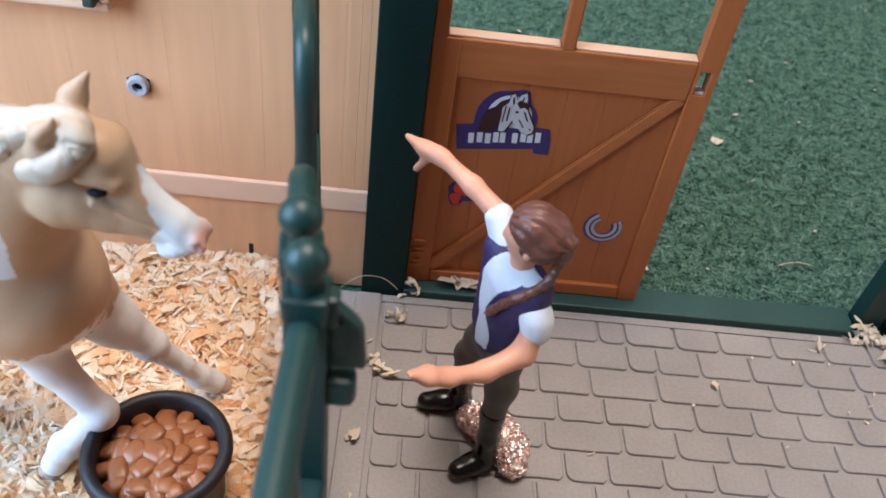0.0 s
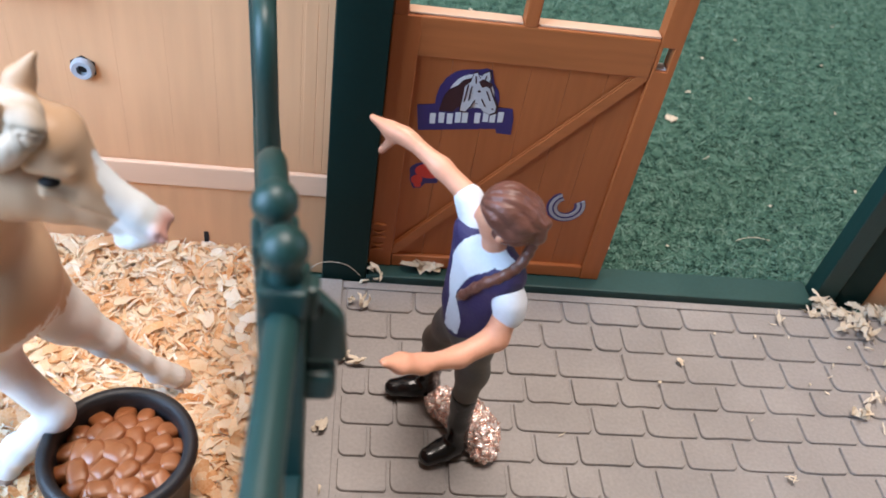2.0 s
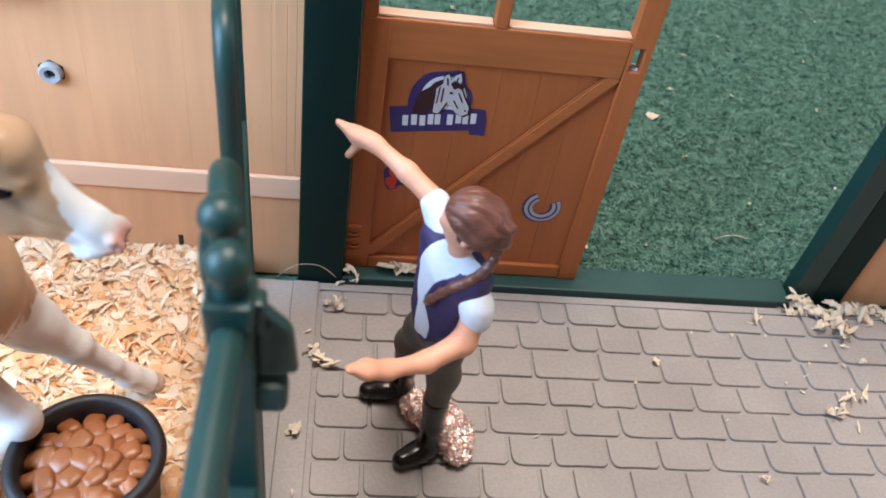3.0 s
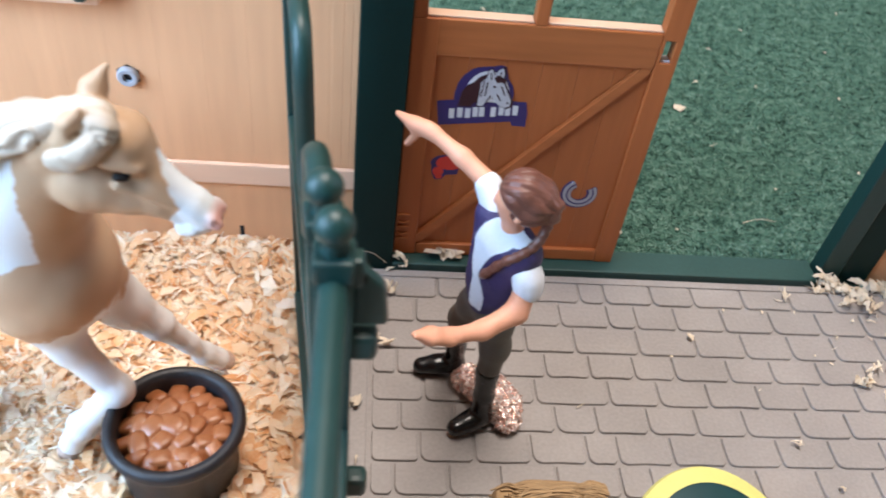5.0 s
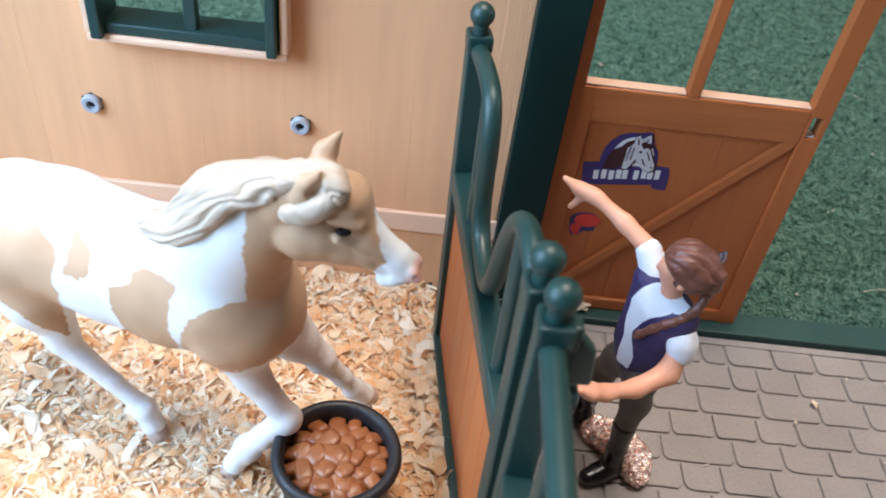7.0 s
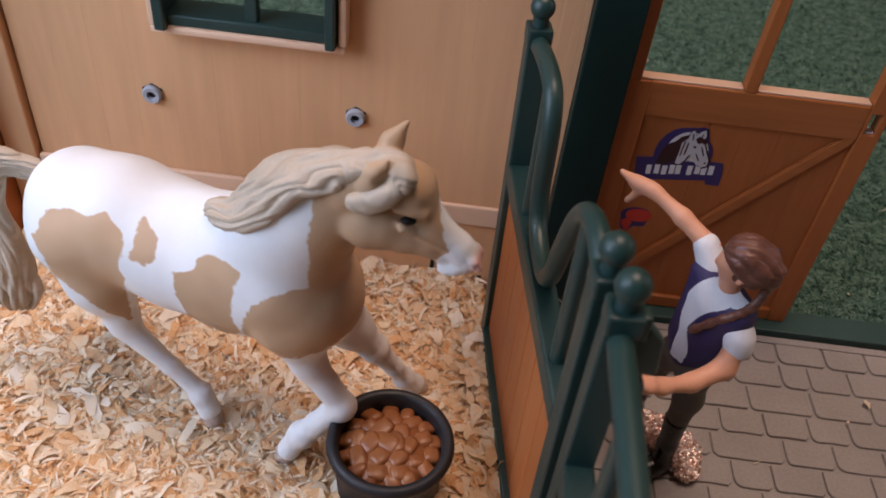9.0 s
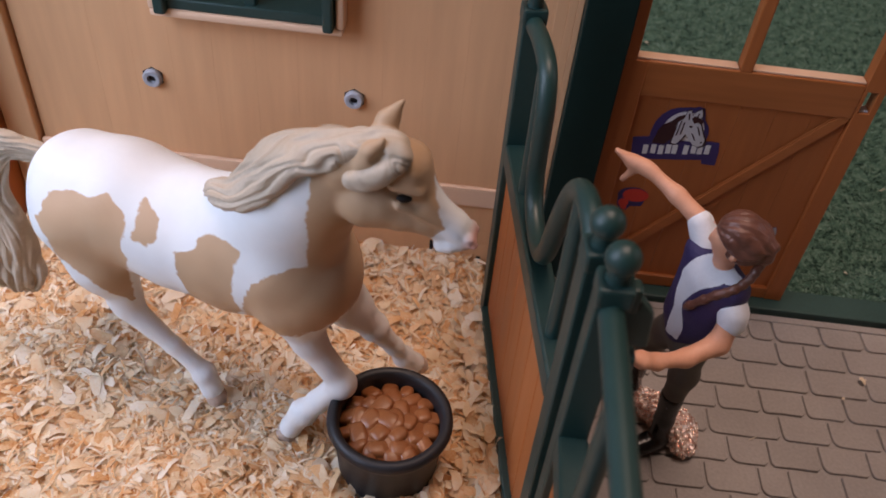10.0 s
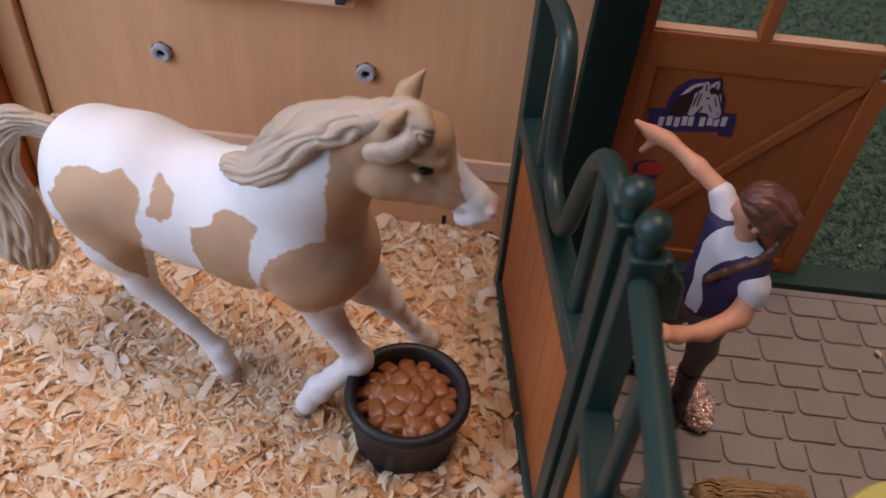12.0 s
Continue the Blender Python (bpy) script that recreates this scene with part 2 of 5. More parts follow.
def part(name, bm, material, parent=None, label="", smooth=20, world_at=True):
    """Links a bmesh as one mesh object, under parent if there is one. world_at: its points are in the place's own centimetres."""
    off = BASE.get(parent, Vector((0, 0, 0))) if world_at else Vector((0, 0, 0))
    for v in bm.verts:
        v.co = (v.co - off) * CM
    bmesh.ops.recalc_face_normals(bm, faces=bm.faces)
    me = bpy.data.meshes.new(name)
    bm.to_mesh(me)
    bm.free()
    finish(me, material, smooth)
    ob = new(name, me)
    if parent:
        ob.parent = parent
        BASE[ob] = BASE.get(parent, Vector((0, 0, 0)))
    return tagged(ob, label)


def solo(name, bm, material, at, label, category, group="", kind="", smooth=20):
    """A top-level thing that is one mesh, with its origin at its base."""
    for v in bm.verts:
        v.co = (v.co - Vector(at)) * CM
    bmesh.ops.recalc_face_normals(bm, faces=bm.faces)
    me = bpy.data.meshes.new(name)
    bm.to_mesh(me)
    bm.free()
    finish(me, material, smooth)
    ob = new(name, me)
    ob.location = Vector(at) * CM
    return tagged(ob, label, category, group, kind)


def box(bm, x0, x1, y0, y1, z0, z1, bevel=0.0, seg=2):
    r = bmesh.ops.create_cube(bm, size=1)
    vs = r["verts"]
    for v in vs:
        v.co = Vector(((x0 + x1) / 2 + v.co.x * (x1 - x0), (y0 + y1) / 2 + v.co.y * (y1 - y0), (z0 + z1) / 2 + v.co.z * (z1 - z0)))
    if bevel:
        es = list({e for v in vs for e in v.link_edges})
        bmesh.ops.bevel(bm, geom=es, offset=bevel, segments=seg, affect="EDGES", profile=0.5)
    return bm


def boxes(*args, bevel=0.03):
    bm = bmesh.new()
    for a in args:
        box(bm, *a, bevel=bevel)
    return bm


def tube(bm, pts, rad, seg=12, caps=True, squash=1.0):
    """A round bar through pts; rad is one radius or one for each point."""
    pts = [Vector(p) for p in pts]
    rads = rad if isinstance(rad, (list, tuple)) else [rad] * len(pts)
    rings, side = [], None
    for i, p in enumerate(pts):
        d = (pts[min(i + 1, len(pts) - 1)] - pts[max(i - 1, 0)]).normalized()
        if side is None:
            side = d.orthogonal().normalized()
        side = (side - d * side.dot(d)).normalized()
        up = d.cross(side)
        rings.append([bm.verts.new(p + (side * math.cos(a) + up * math.sin(a) * squash) * rads[i]) for a in [2 * math.pi * k / seg for k in range(seg)]])
    for a, b in zip(rings, rings[1:]):
        for k in range(seg):
            bm.faces.new((a[k], a[(k + 1) % seg], b[(k + 1) % seg], b[k]))
    if caps:
        bm.faces.new(list(reversed(rings[0])))
        bm.faces.new(rings[-1])
    return bm


def lathe(bm, prof, cx, cy, seg=40, wobble=0.0):
    """A turned form about the upright line through (cx, cy); prof is (radius, z), closed at radius 0."""
    rings = []
    for r, z in prof:
        if r <= 1e-6:
            rings.append([bm.verts.new((cx, cy, z))])
        else:
            rings.append([bm.verts.new((cx + r * math.cos(2 * math.pi * k / seg), cy + r * math.sin(2 * math.pi * k / seg), z)) for k in range(seg)])
    for a, b in zip(rings, rings[1:]):
        for k in range(seg):
            q = [a[k % len(a)], a[(k + 1) % len(a)], b[(k + 1) % len(b)], b[k % len(b)]]
            q = list(dict.fromkeys(q))
            if len(q) > 2:
                bm.faces.new(q)
    return bm


def ball(bm, c, r, u=16, v=10, scale=(1, 1, 1)):
    m = Matrix.Translation(c) @ Matrix.Diagonal((*[r * s for s in scale], 1))
    bmesh.ops.create_uvsphere(bm, u_segments=u, v_segments=v, radius=1, matrix=m)
    return bm


def slab(bm, outline, y, thick, plane="xz"):
    """A thin plate with a drawn outline: in the x-z plane at depth y (towards -y), or in x-y at height y (upwards)."""
    if plane == "xz":
        a = [bm.verts.new((p[0], y, p[1])) for p in outline]
        b = [bm.verts.new((p[0], y - thick, p[1])) for p in outline]
    else:
        a = [bm.verts.new((p[0], p[1], y)) for p in outline]
        b = [bm.verts.new((p[0], p[1], y + thick)) for p in outline]
    k = len(outline)
    bm.faces.new(a)
    bm.faces.new(list(reversed(b)))
    for i in range(k):
        bm.faces.new((a[i], b[i], b[(i + 1) % k], a[(i + 1) % k]))
    return bm


def smooth_line(pts, n=8):
    """Points of a smooth curve through pts."""
    pts = [Vector(p) for p in pts]
    out = []
    for i in range(len(pts) - 1):
        p0, p1, p2, p3 = pts[max(i - 1, 0)], pts[i], pts[i + 1], pts[min(i + 2, len(pts) - 1)]
        for k in range(n):
            t = k / n
            out.append(0.5 * ((2 * p1) + (p2 - p0) * t + (2 * p0 - 5 * p1 + 4 * p2 - p3) * t * t + (3 * p1 - p0 - 3 * p2 + p3) * t ** 3))
    return out + [pts[-1]]


def sculpt(prims, lo, hi, h, k=0.25, relax=2):
    """Blends rounded limbs into one closed skin. prims: (point a, point b, radius a, radius b, flatten (x, y, z), blend); a negative radius a hollows out. Returns verts (n, 3) and quads."""
    lo, hi = np.array(lo, float), np.array(hi, float)
    n = np.ceil((hi - lo) / h).astype(int) + 1
    f = np.full(n, 3.0, np.float32)
    for a, b, ra, rb, flat, kk in prims:
        a, b, flat = np.array(a, float), np.array(b, float), np.array(flat, float)
        kk = kk or k
        pad = max(ra, rb) * max(flat) + kk + 2 * h
        i0 = np.clip(np.floor((np.minimum(a, b) - pad - lo) / h).astype(int), 0, n)
        i1 = np.clip(np.ceil((np.maximum(a, b) + pad - lo) / h).astype(int) + 1, 0, n)
        if (i1 <= i0).any():
            continue
        g = np.meshgrid(*[lo[j] + h * np.arange(i0[j], i1[j]) for j in range(3)], indexing="ij")
        aa, ab = a / flat, (b - a) / flat
        q = [g[j] / flat[j] - aa[j] for j in range(3)]
        t = np.clip(sum(q[j] * ab[j] for j in range(3)) / max(1e-9, float(ab @ ab)), 0, 1)
        d = np.sqrt(sum((q[j] - t * ab[j]) ** 2 for j in range(3))) - (abs(ra) + (rb - abs(ra)) * t)
        s = (slice(i0[0], i1[0]), slice(i0[1], i1[1]), slice(i0[2], i1[2]))
        old = f[s]
        if ra < 0:
            f[s] = np.maximum(old, -d)
            continue
        w = np.maximum(kk - np.abs(old - d), 0) / kk
        f[s] = np.minimum(old, d) - w * w * kk * 0.25
    inside = f < 0
    c = [slice(0, -1), slice(1, None)]
    cnt = np.zeros(n - 1, np.int8)
    for i in range(2):
        for j in range(2):
            for l in range(2):
                cnt += inside[c[i], c[j], c[l]]
    cells = np.argwhere((cnt > 0) & (cnt < 8))
    idx = -np.ones(n - 1, np.int64)
    idx[tuple(cells.T)] = np.arange(len(cells))
    acc, num = np.zeros((len(cells), 3)), np.zeros(len(cells))
    corners = [(i, j, l) for i in range(2) for j in range(2) for l in range(2)]
    for p in corners:
        for ax in range(3):
            if p[ax] == 0:
                q = list(p)
                q[ax] = 1
                fa, fb = f[tuple((cells + p).T)], f[tuple((cells + q).T)]
                hit = (fa < 0) != (fb < 0)
                t = np.where(hit, fa / np.where(hit, fa - fb, 1), 0)
                pos = np.tile(np.array(p, float), (len(cells), 1))
                pos[:, ax] = t
                acc += pos * hit[:, None]
                num += hit
    verts = lo + h * (cells + acc / num[:, None])
    quads = []
    for ax in range(3):
        o1, o2 = [v for v in range(3) if v != ax]
        sa = [slice(None)] * 3
        sb = [slice(None)] * 3
        sa[ax], sb[ax] = slice(0, -1), slice(1, None)
        e = np.argwhere(inside[tuple(sa)] != inside[tuple(sb)])
        e = e[(e[:, o1] > 0) & (e[:, o2] > 0) & (e[:, o1] < n[o1] - 1) & (e[:, o2] < n[o2] - 1)]
        ids = []
        for d1, d2 in ((0, 0), (1, 0), (1, 1), (0, 1)):
            q = e.copy()
            q[:, o1] -= d1
            q[:, o2] -= d2
            ids.append(idx[tuple(q.T)])
        qd = np.stack(ids, 1)
        flip = inside[tuple(e.T)] ^ (ax == 1)
        qd[flip] = qd[flip][:, ::-1]
        quads.append(qd)
    quads = np.concatenate(quads)
    # relax the skin a little, to take out the lattice's steps
    for _ in range(relax):
        total, count = np.zeros_like(verts), np.zeros(len(verts))
        for i in range(4):
            for nb in (quads[:, (i + 1) % 4], quads[:, (i + 3) % 4]):
                np.add.at(total, quads[:, i], verts[nb])
                np.add.at(count, quads[:, i], 1)
        verts = 0.4 * verts + 0.6 * total / np.maximum(count, 1)[:, None]
    return verts, quads


def weld(groups):
    """Joins (verts, quads, slot) groups into one vertex list, one face list and the faces' slots."""
    vs, fs, sl, o = [], [], [], 0
    for v, q, slot in groups:
        vs.append(np.asarray(v, float))
        fs += [tuple(int(i) + o for i in f) for f in q]
        sl += [slot] * len(q)
        o += len(v)
    return np.concatenate(vs), fs, sl


def bm_group(bm, slot):
    bm.verts.index_update()
    g = ([tuple(v.co) for v in bm.verts], [[v.index for v in f.verts] for f in bm.faces], slot)
    bm.free()
    return g


def mesh_from(name, groups, mats, at, smooth=True):
    v, f, sl = weld(groups)
    me = bpy.data.meshes.new(name)
    me.from_pydata([tuple(p) for p in (v - np.array(at)) * CM], [], f)
    finish(me, mats, smooth)
    me.polygons.foreach_set("material_index", sl)
    ob = new(name, me)
    ob.location = Vector(at) * CM
    return ob, v


def ribbons(count, seed, place, length, width, curl, lift, rag=(0.72, 1.15)):
    """Many small curled flakes: place(rng) gives x, y, z. Returns verts and quads."""
    rng = random.Random(seed)
    vs, qs = [], []
    for _ in range(count):
        x, y, z = place(rng)
        L, w = rng.uniform(*length), rng.uniform(*width)
        yaw, tilt, roll = rng.uniform(0, 6.283), rng.gauss(0, lift), rng.gauss(0, lift * 1.2)
        m = Euler((roll, tilt, yaw)).to_matrix()
        c = rng.uniform(-curl, curl)
        tw = rng.uniform(-0.5, 0.5)
        o = len(vs)
        n = 5
        for i in range(n + 1):
            t = i / n - 0.5
            a = c * t
            px = L * (math.sin(a) / c if abs(c) > 0.05 else t)
            pz = L * ((math.cos(c / 2) - math.cos(a)) / c if abs(c) > 0.05 else 0)
            taper = 0.4 + 0.6 * (1 - abs(2 * t) ** 3)
            for s in (-0.5, 0.5):
                ww = w * taper * rng.uniform(*rag)
                p = m @ Vector((px + rng.uniform(-0.06, 0.06) * L, s * ww, pz + s * ww * tw * t * 2 + rng.uniform(-0.05, 0.05) * w))
                vs.append((x + p.x, y + p.y, z + p.z))
        for i in range(n):
            qs.append((o + 2 * i, o + 2 * i + 1, o + 2 * i + 3, o + 2 * i + 2))
    return vs, qs

# ---- the setting ----
WALL_Y = 19.95


def carpet():
    bm = bmesh.new()
    bmesh.ops.create_grid(bm, x_segments=40, y_segments=40, size=200)
    for v in bm.verts:
        v.co.z = -0.45
    solo("ground", bm, M_CARPET, (0, 0, -0.45), "dark green felt carpet under and beyond the toy stable", "carpet", kind="structure")
    rng = random.Random(5)
    vs, qs = [], []
    for _ in range(110000):
        y = 20.2 + 48 * rng.random() ** 1.5
        x = rng.uniform(-16 - 0.2 * (y - 20), 19 + 0.9 * (y - 20))
        a, t, L = rng.uniform(0, 6.283), rng.uniform(0.1, 0.7), rng.uniform(0.1, 0.32)
        w = rng.uniform(0.012, 0.034) * (1 + (y - 20) * 0.02)
        dx, dy = math.cos(a), math.sin(a)
        o = len(vs)
        z = -0.44
        vs += [(x - dy * w, y + dx * w, z), (x + dy * w, y - dx * w, z), (x + dx * L + dy * w * 0.5, y + dy * L - dx * w * 0.5, z + L * t), (x + dx * L - dy * w * 0.5, y + dy * L + dx * w * 0.5, z + L * t)]
        qs.append((o, o + 1, o + 2, o + 3))
    ob, _ = mesh_from("carpet_fibres", [(vs, qs, 0)], [M_TUFT], (0, 20, -0.45), smooth=False)
    tagged(ob, "short matted fibres of the dark green felt carpet", "carpet pile", kind="stuff")


def room():
    """An unseen room added round the toy, with a low window opening in the west wall and a wide one in the east wall.
    Its grey sets the bounced light.
    """
    for name, bs in (("wall_north", [(-200, 200, 200, 206, -0.4, 240)]), ("wall_south", [(-200, 200, -206, -200, -0.4, 240)]),
                     ("wall_east", [(200, 206, -200, -6, -0.4, 240), (200, 206, 106, 200, -0.4, 240), (200, 206, -6, 106, -0.4, 48), (200, 206, -6, 106, 142, 240)]),
                     ("wall_west", [(-42, -36, -200, -16, -0.4, 240), (-42, -36, 20, 200, -0.4, 240), (-42, -36, -16, 20, -0.4, 8), (-42, -36, -16, 20, 44, 240)]),
                     ("ceiling", [(-206, 206, -206, 206, 240, 246)])):
        b = bs[0]
        kind_of = "ceiling" if name == "ceiling" else "wall"
        solo(name, boxes(*bs, bevel=0), M_ROOM, ((b[0] + b[1]) / 2, (b[2] + b[3]) / 2, b[4]), "plain warm grey painted room " + kind_of + " added out of view round the toy stable", kind_of, kind="structure")


def plank_wall():
    """Pale back wall of upright boards, with a window hole, a batten, a corner board and two screw holes near the floor."""
    root = thing("wall_1", (-8, WALL_Y, 0), label="pale wood-grain plastic stable wall of upright boards", category="wall", kind="structure")
    rng = random.Random(2)
    part("backing", boxes((-16.5, -11.75, WALL_Y + 0.12, WALL_Y + 0.4, -0.3, 17), (-11.75, -6.65, WALL_Y + 0.12, WALL_Y + 0.4, -0.3, 8.9),
                          (-11.75, -6.65, WALL_Y + 0.12, WALL_Y + 0.4, 14.2, 17), (-6.65, 0.3, WALL_Y + 0.12, WALL_Y + 0.4, -0.3, 17), bevel=0), M_WALL, root)
    edges = [-16.45, -15.3, -14.1, -12.95, -11.76] + [-11.74 + 1.275 * k for k in range(1, 4)] + [-6.65, -5.35, -4.1, -2.9, -1.75, -0.7, 0.25]
    for x0, x1 in zip(edges, edges[1:]):
        spans = [(-0.3, 8.95), (14.2, 17)] if -11.8 < x0 < -6.7 else [(-0.3, 17)]
        d = rng.uniform(0, 0.004)
        for z0, z1 in spans:
            part("plank", boxes((x0, x1, WALL_Y - d, WALL_Y + 0.12, z0, z1), bevel=0.005), M_WALL, root)
    for x0, x1, d in ((-0.62, -0.3, 0.012), (-0.295, -0.06, 0.026), (-0.055, 0.11, 0.04)):
        part("edge_moulding", boxes((x0, x1, WALL_Y - d, WALL_Y + 0.12, 3.68, 17), bevel=0.012), M_WALL, root)
    part("batten", boxes((-16.5, 0.2, WALL_Y - 0.2, WALL_Y - 0.02, 2.9, 3.66), bevel=0.05), M_BATTEN, root, "pale horizontal batten")
    part("corner_board", boxes((-17.55, -16.56, WALL_Y - 0.25, WALL_Y + 0.3, -0.3, 17), bevel=0.06), M_WALL, root)
    part("kick_board", boxes((-16.5, 0.2, WALL_Y - 0.09, WALL_Y - 0.02, -0.3, 2.89), bevel=0.02), M_WALL, root)
    for x, z in ((-3.42, 0.85), (-1.75, 0.35)):
        part("slot", boxes((x - 0.07, x + 0.07, WALL_Y - 0.11, WALL_Y - 0.06, z - 0.35, z + 0.28), bevel=0.01), M_HOLE, root, "dark narrow slot")
    side = thing("wall_2", (-17.9, 19.5, 0), label="orange-tan wood-grain plastic corner post of the stall", category="wall", kind="structure")
    part("panel", boxes((-18.2, -17.62, 18.9, 20.2, -0.3, 17), bevel=0.04), M_DOOR, side)


def hex_nut(x, z):
    root = thing("wall_nut", (x, WALL_Y, z), label="grey plastic hexagonal nut set in the pale wall", category="nut", group="nuts in the wall")
    bm = bmesh.new()
    y0 = WALL_Y - 0.02
    for r0, r1, ya, yb in ((0.30, 0.30, y0 + 0.02, y0 - 0.1), (0.30, 0.25, y0 - 0.1, y0 - 0.17), (0.25, 0.14, y0 - 0.17, y0 - 0.16), (0.14, 0.12, y0 - 0.16, y0 - 0.02)):
        n = 24
        for k in range(n):
            a, b = 2 * math.pi * k / n, 2 * math.pi * (k + 1) / n
            bm.faces.new([bm.verts.new((x + r * math.cos(t), y, z + r * math.sin(t))) for r, y, t in ((r0, ya, a), (r0, ya, b), (r1, yb, b), (r1, yb, a))])
    bmesh.ops.remove_doubles(bm, verts=bm.verts, dist=0.001)
    part("body", bm, M_NUT, root)
    bm = bmesh.new()
    slab(bm, [(x + 0.135 * math.cos(2 * math.pi * k / 20), z + 0.135 * math.sin(2 * math.pi * k / 20)) for k in range(20)], y0 - 0.01, 0.02)
    part("bore", bm, M_HOLE, root, "dark hole")
    hexa = [(x + 0.345 * math.cos(math.pi / 6 + k * math.pi / 3), z + 0.345 * math.sin(math.pi / 6 + k * math.pi / 3)) for k in range(6)]
    bm = bmesh.new()
    slab(bm, hexa, WALL_Y, 0.025)
    part("recess", bm, M_HOLE, root, "dark hexagonal recess")


def stall_window():
    root = thing("window_1", (-9.2, WALL_Y, 9), label="dark green framed stall window with a mullion and pale lip", category="window", kind="structure")
    y1 = 20.5
    part("window_lip", boxes((-11.95, -6.45, 19.35, WALL_Y + 0.05, 8.78, 9.02), (-6.66, -6.42, 19.35, WALL_Y + 0.05, 9.0, 14.3), (-11.98, -11.74, 19.35, WALL_Y + 0.05, 9.0, 14.3), bevel=0.08), M_BATTEN, root)
    part("window_sill", boxes((-11.5, -6.95, 19.42, y1, 9.03, 9.36), bevel=0.06), M_GREEN, root)
    part("jamb", boxes((-11.75, -11.42, 19.15, y1, 8.95, 14.2), bevel=0.07), M_GREEN, root)
    part("jamb", boxes((-7.0, -6.7, 19.15, y1, 8.95, 14.2), bevel=0.07), M_GREEN, root)
    part("lintel", boxes((-11.75, -6.7, 19.3, y1, 13.9, 14.3), bevel=0.06), M_GREEN, root)
    part("mullion", boxes((-9.28, -8.92, 19.55, 19.9, 9.3, 14.0), bevel=0.06), M_GREEN, root)


def door_frame():
    root = thing("trim_1", (9, 19.9, 0), label="dark green plastic door posts with a raised green sill", category="door frame", kind="structure")
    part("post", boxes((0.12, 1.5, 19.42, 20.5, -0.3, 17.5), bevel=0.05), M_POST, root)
    # Right post: a lit green face, and a shaded face darkened by its material.
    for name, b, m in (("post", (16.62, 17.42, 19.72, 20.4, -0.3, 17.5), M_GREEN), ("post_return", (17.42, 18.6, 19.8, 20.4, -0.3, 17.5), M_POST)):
        bm = boxes(b, bevel=0.05)
        for v in bm.verts:
            v.co.x += 0.035 * v.co.z
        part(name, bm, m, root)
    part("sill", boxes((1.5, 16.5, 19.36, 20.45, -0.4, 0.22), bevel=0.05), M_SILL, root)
    wall = thing("wall_3", (24, 19.9, 0), label="pale orange wood-grain plastic wall beside the doorway", category="wall", kind="structure")
    part("panel", boxes((18.62, 22.3, 19.95, 20.4, -0.3, 17), bevel=0.03), M_WALL, wall)
    # Unseen wall, added to keep low east light off the floor's right end.
    side = thing("unseen_shade_wall", (22.6, 8, 0), label="unseen wood-grain side wall added to shade the aisle's right end", category="wall", kind="structure")
    part("panel", boxes((22.4, 22.9, -4, 20.4, -0.3, 11), bevel=0.03), M_WALL, side)


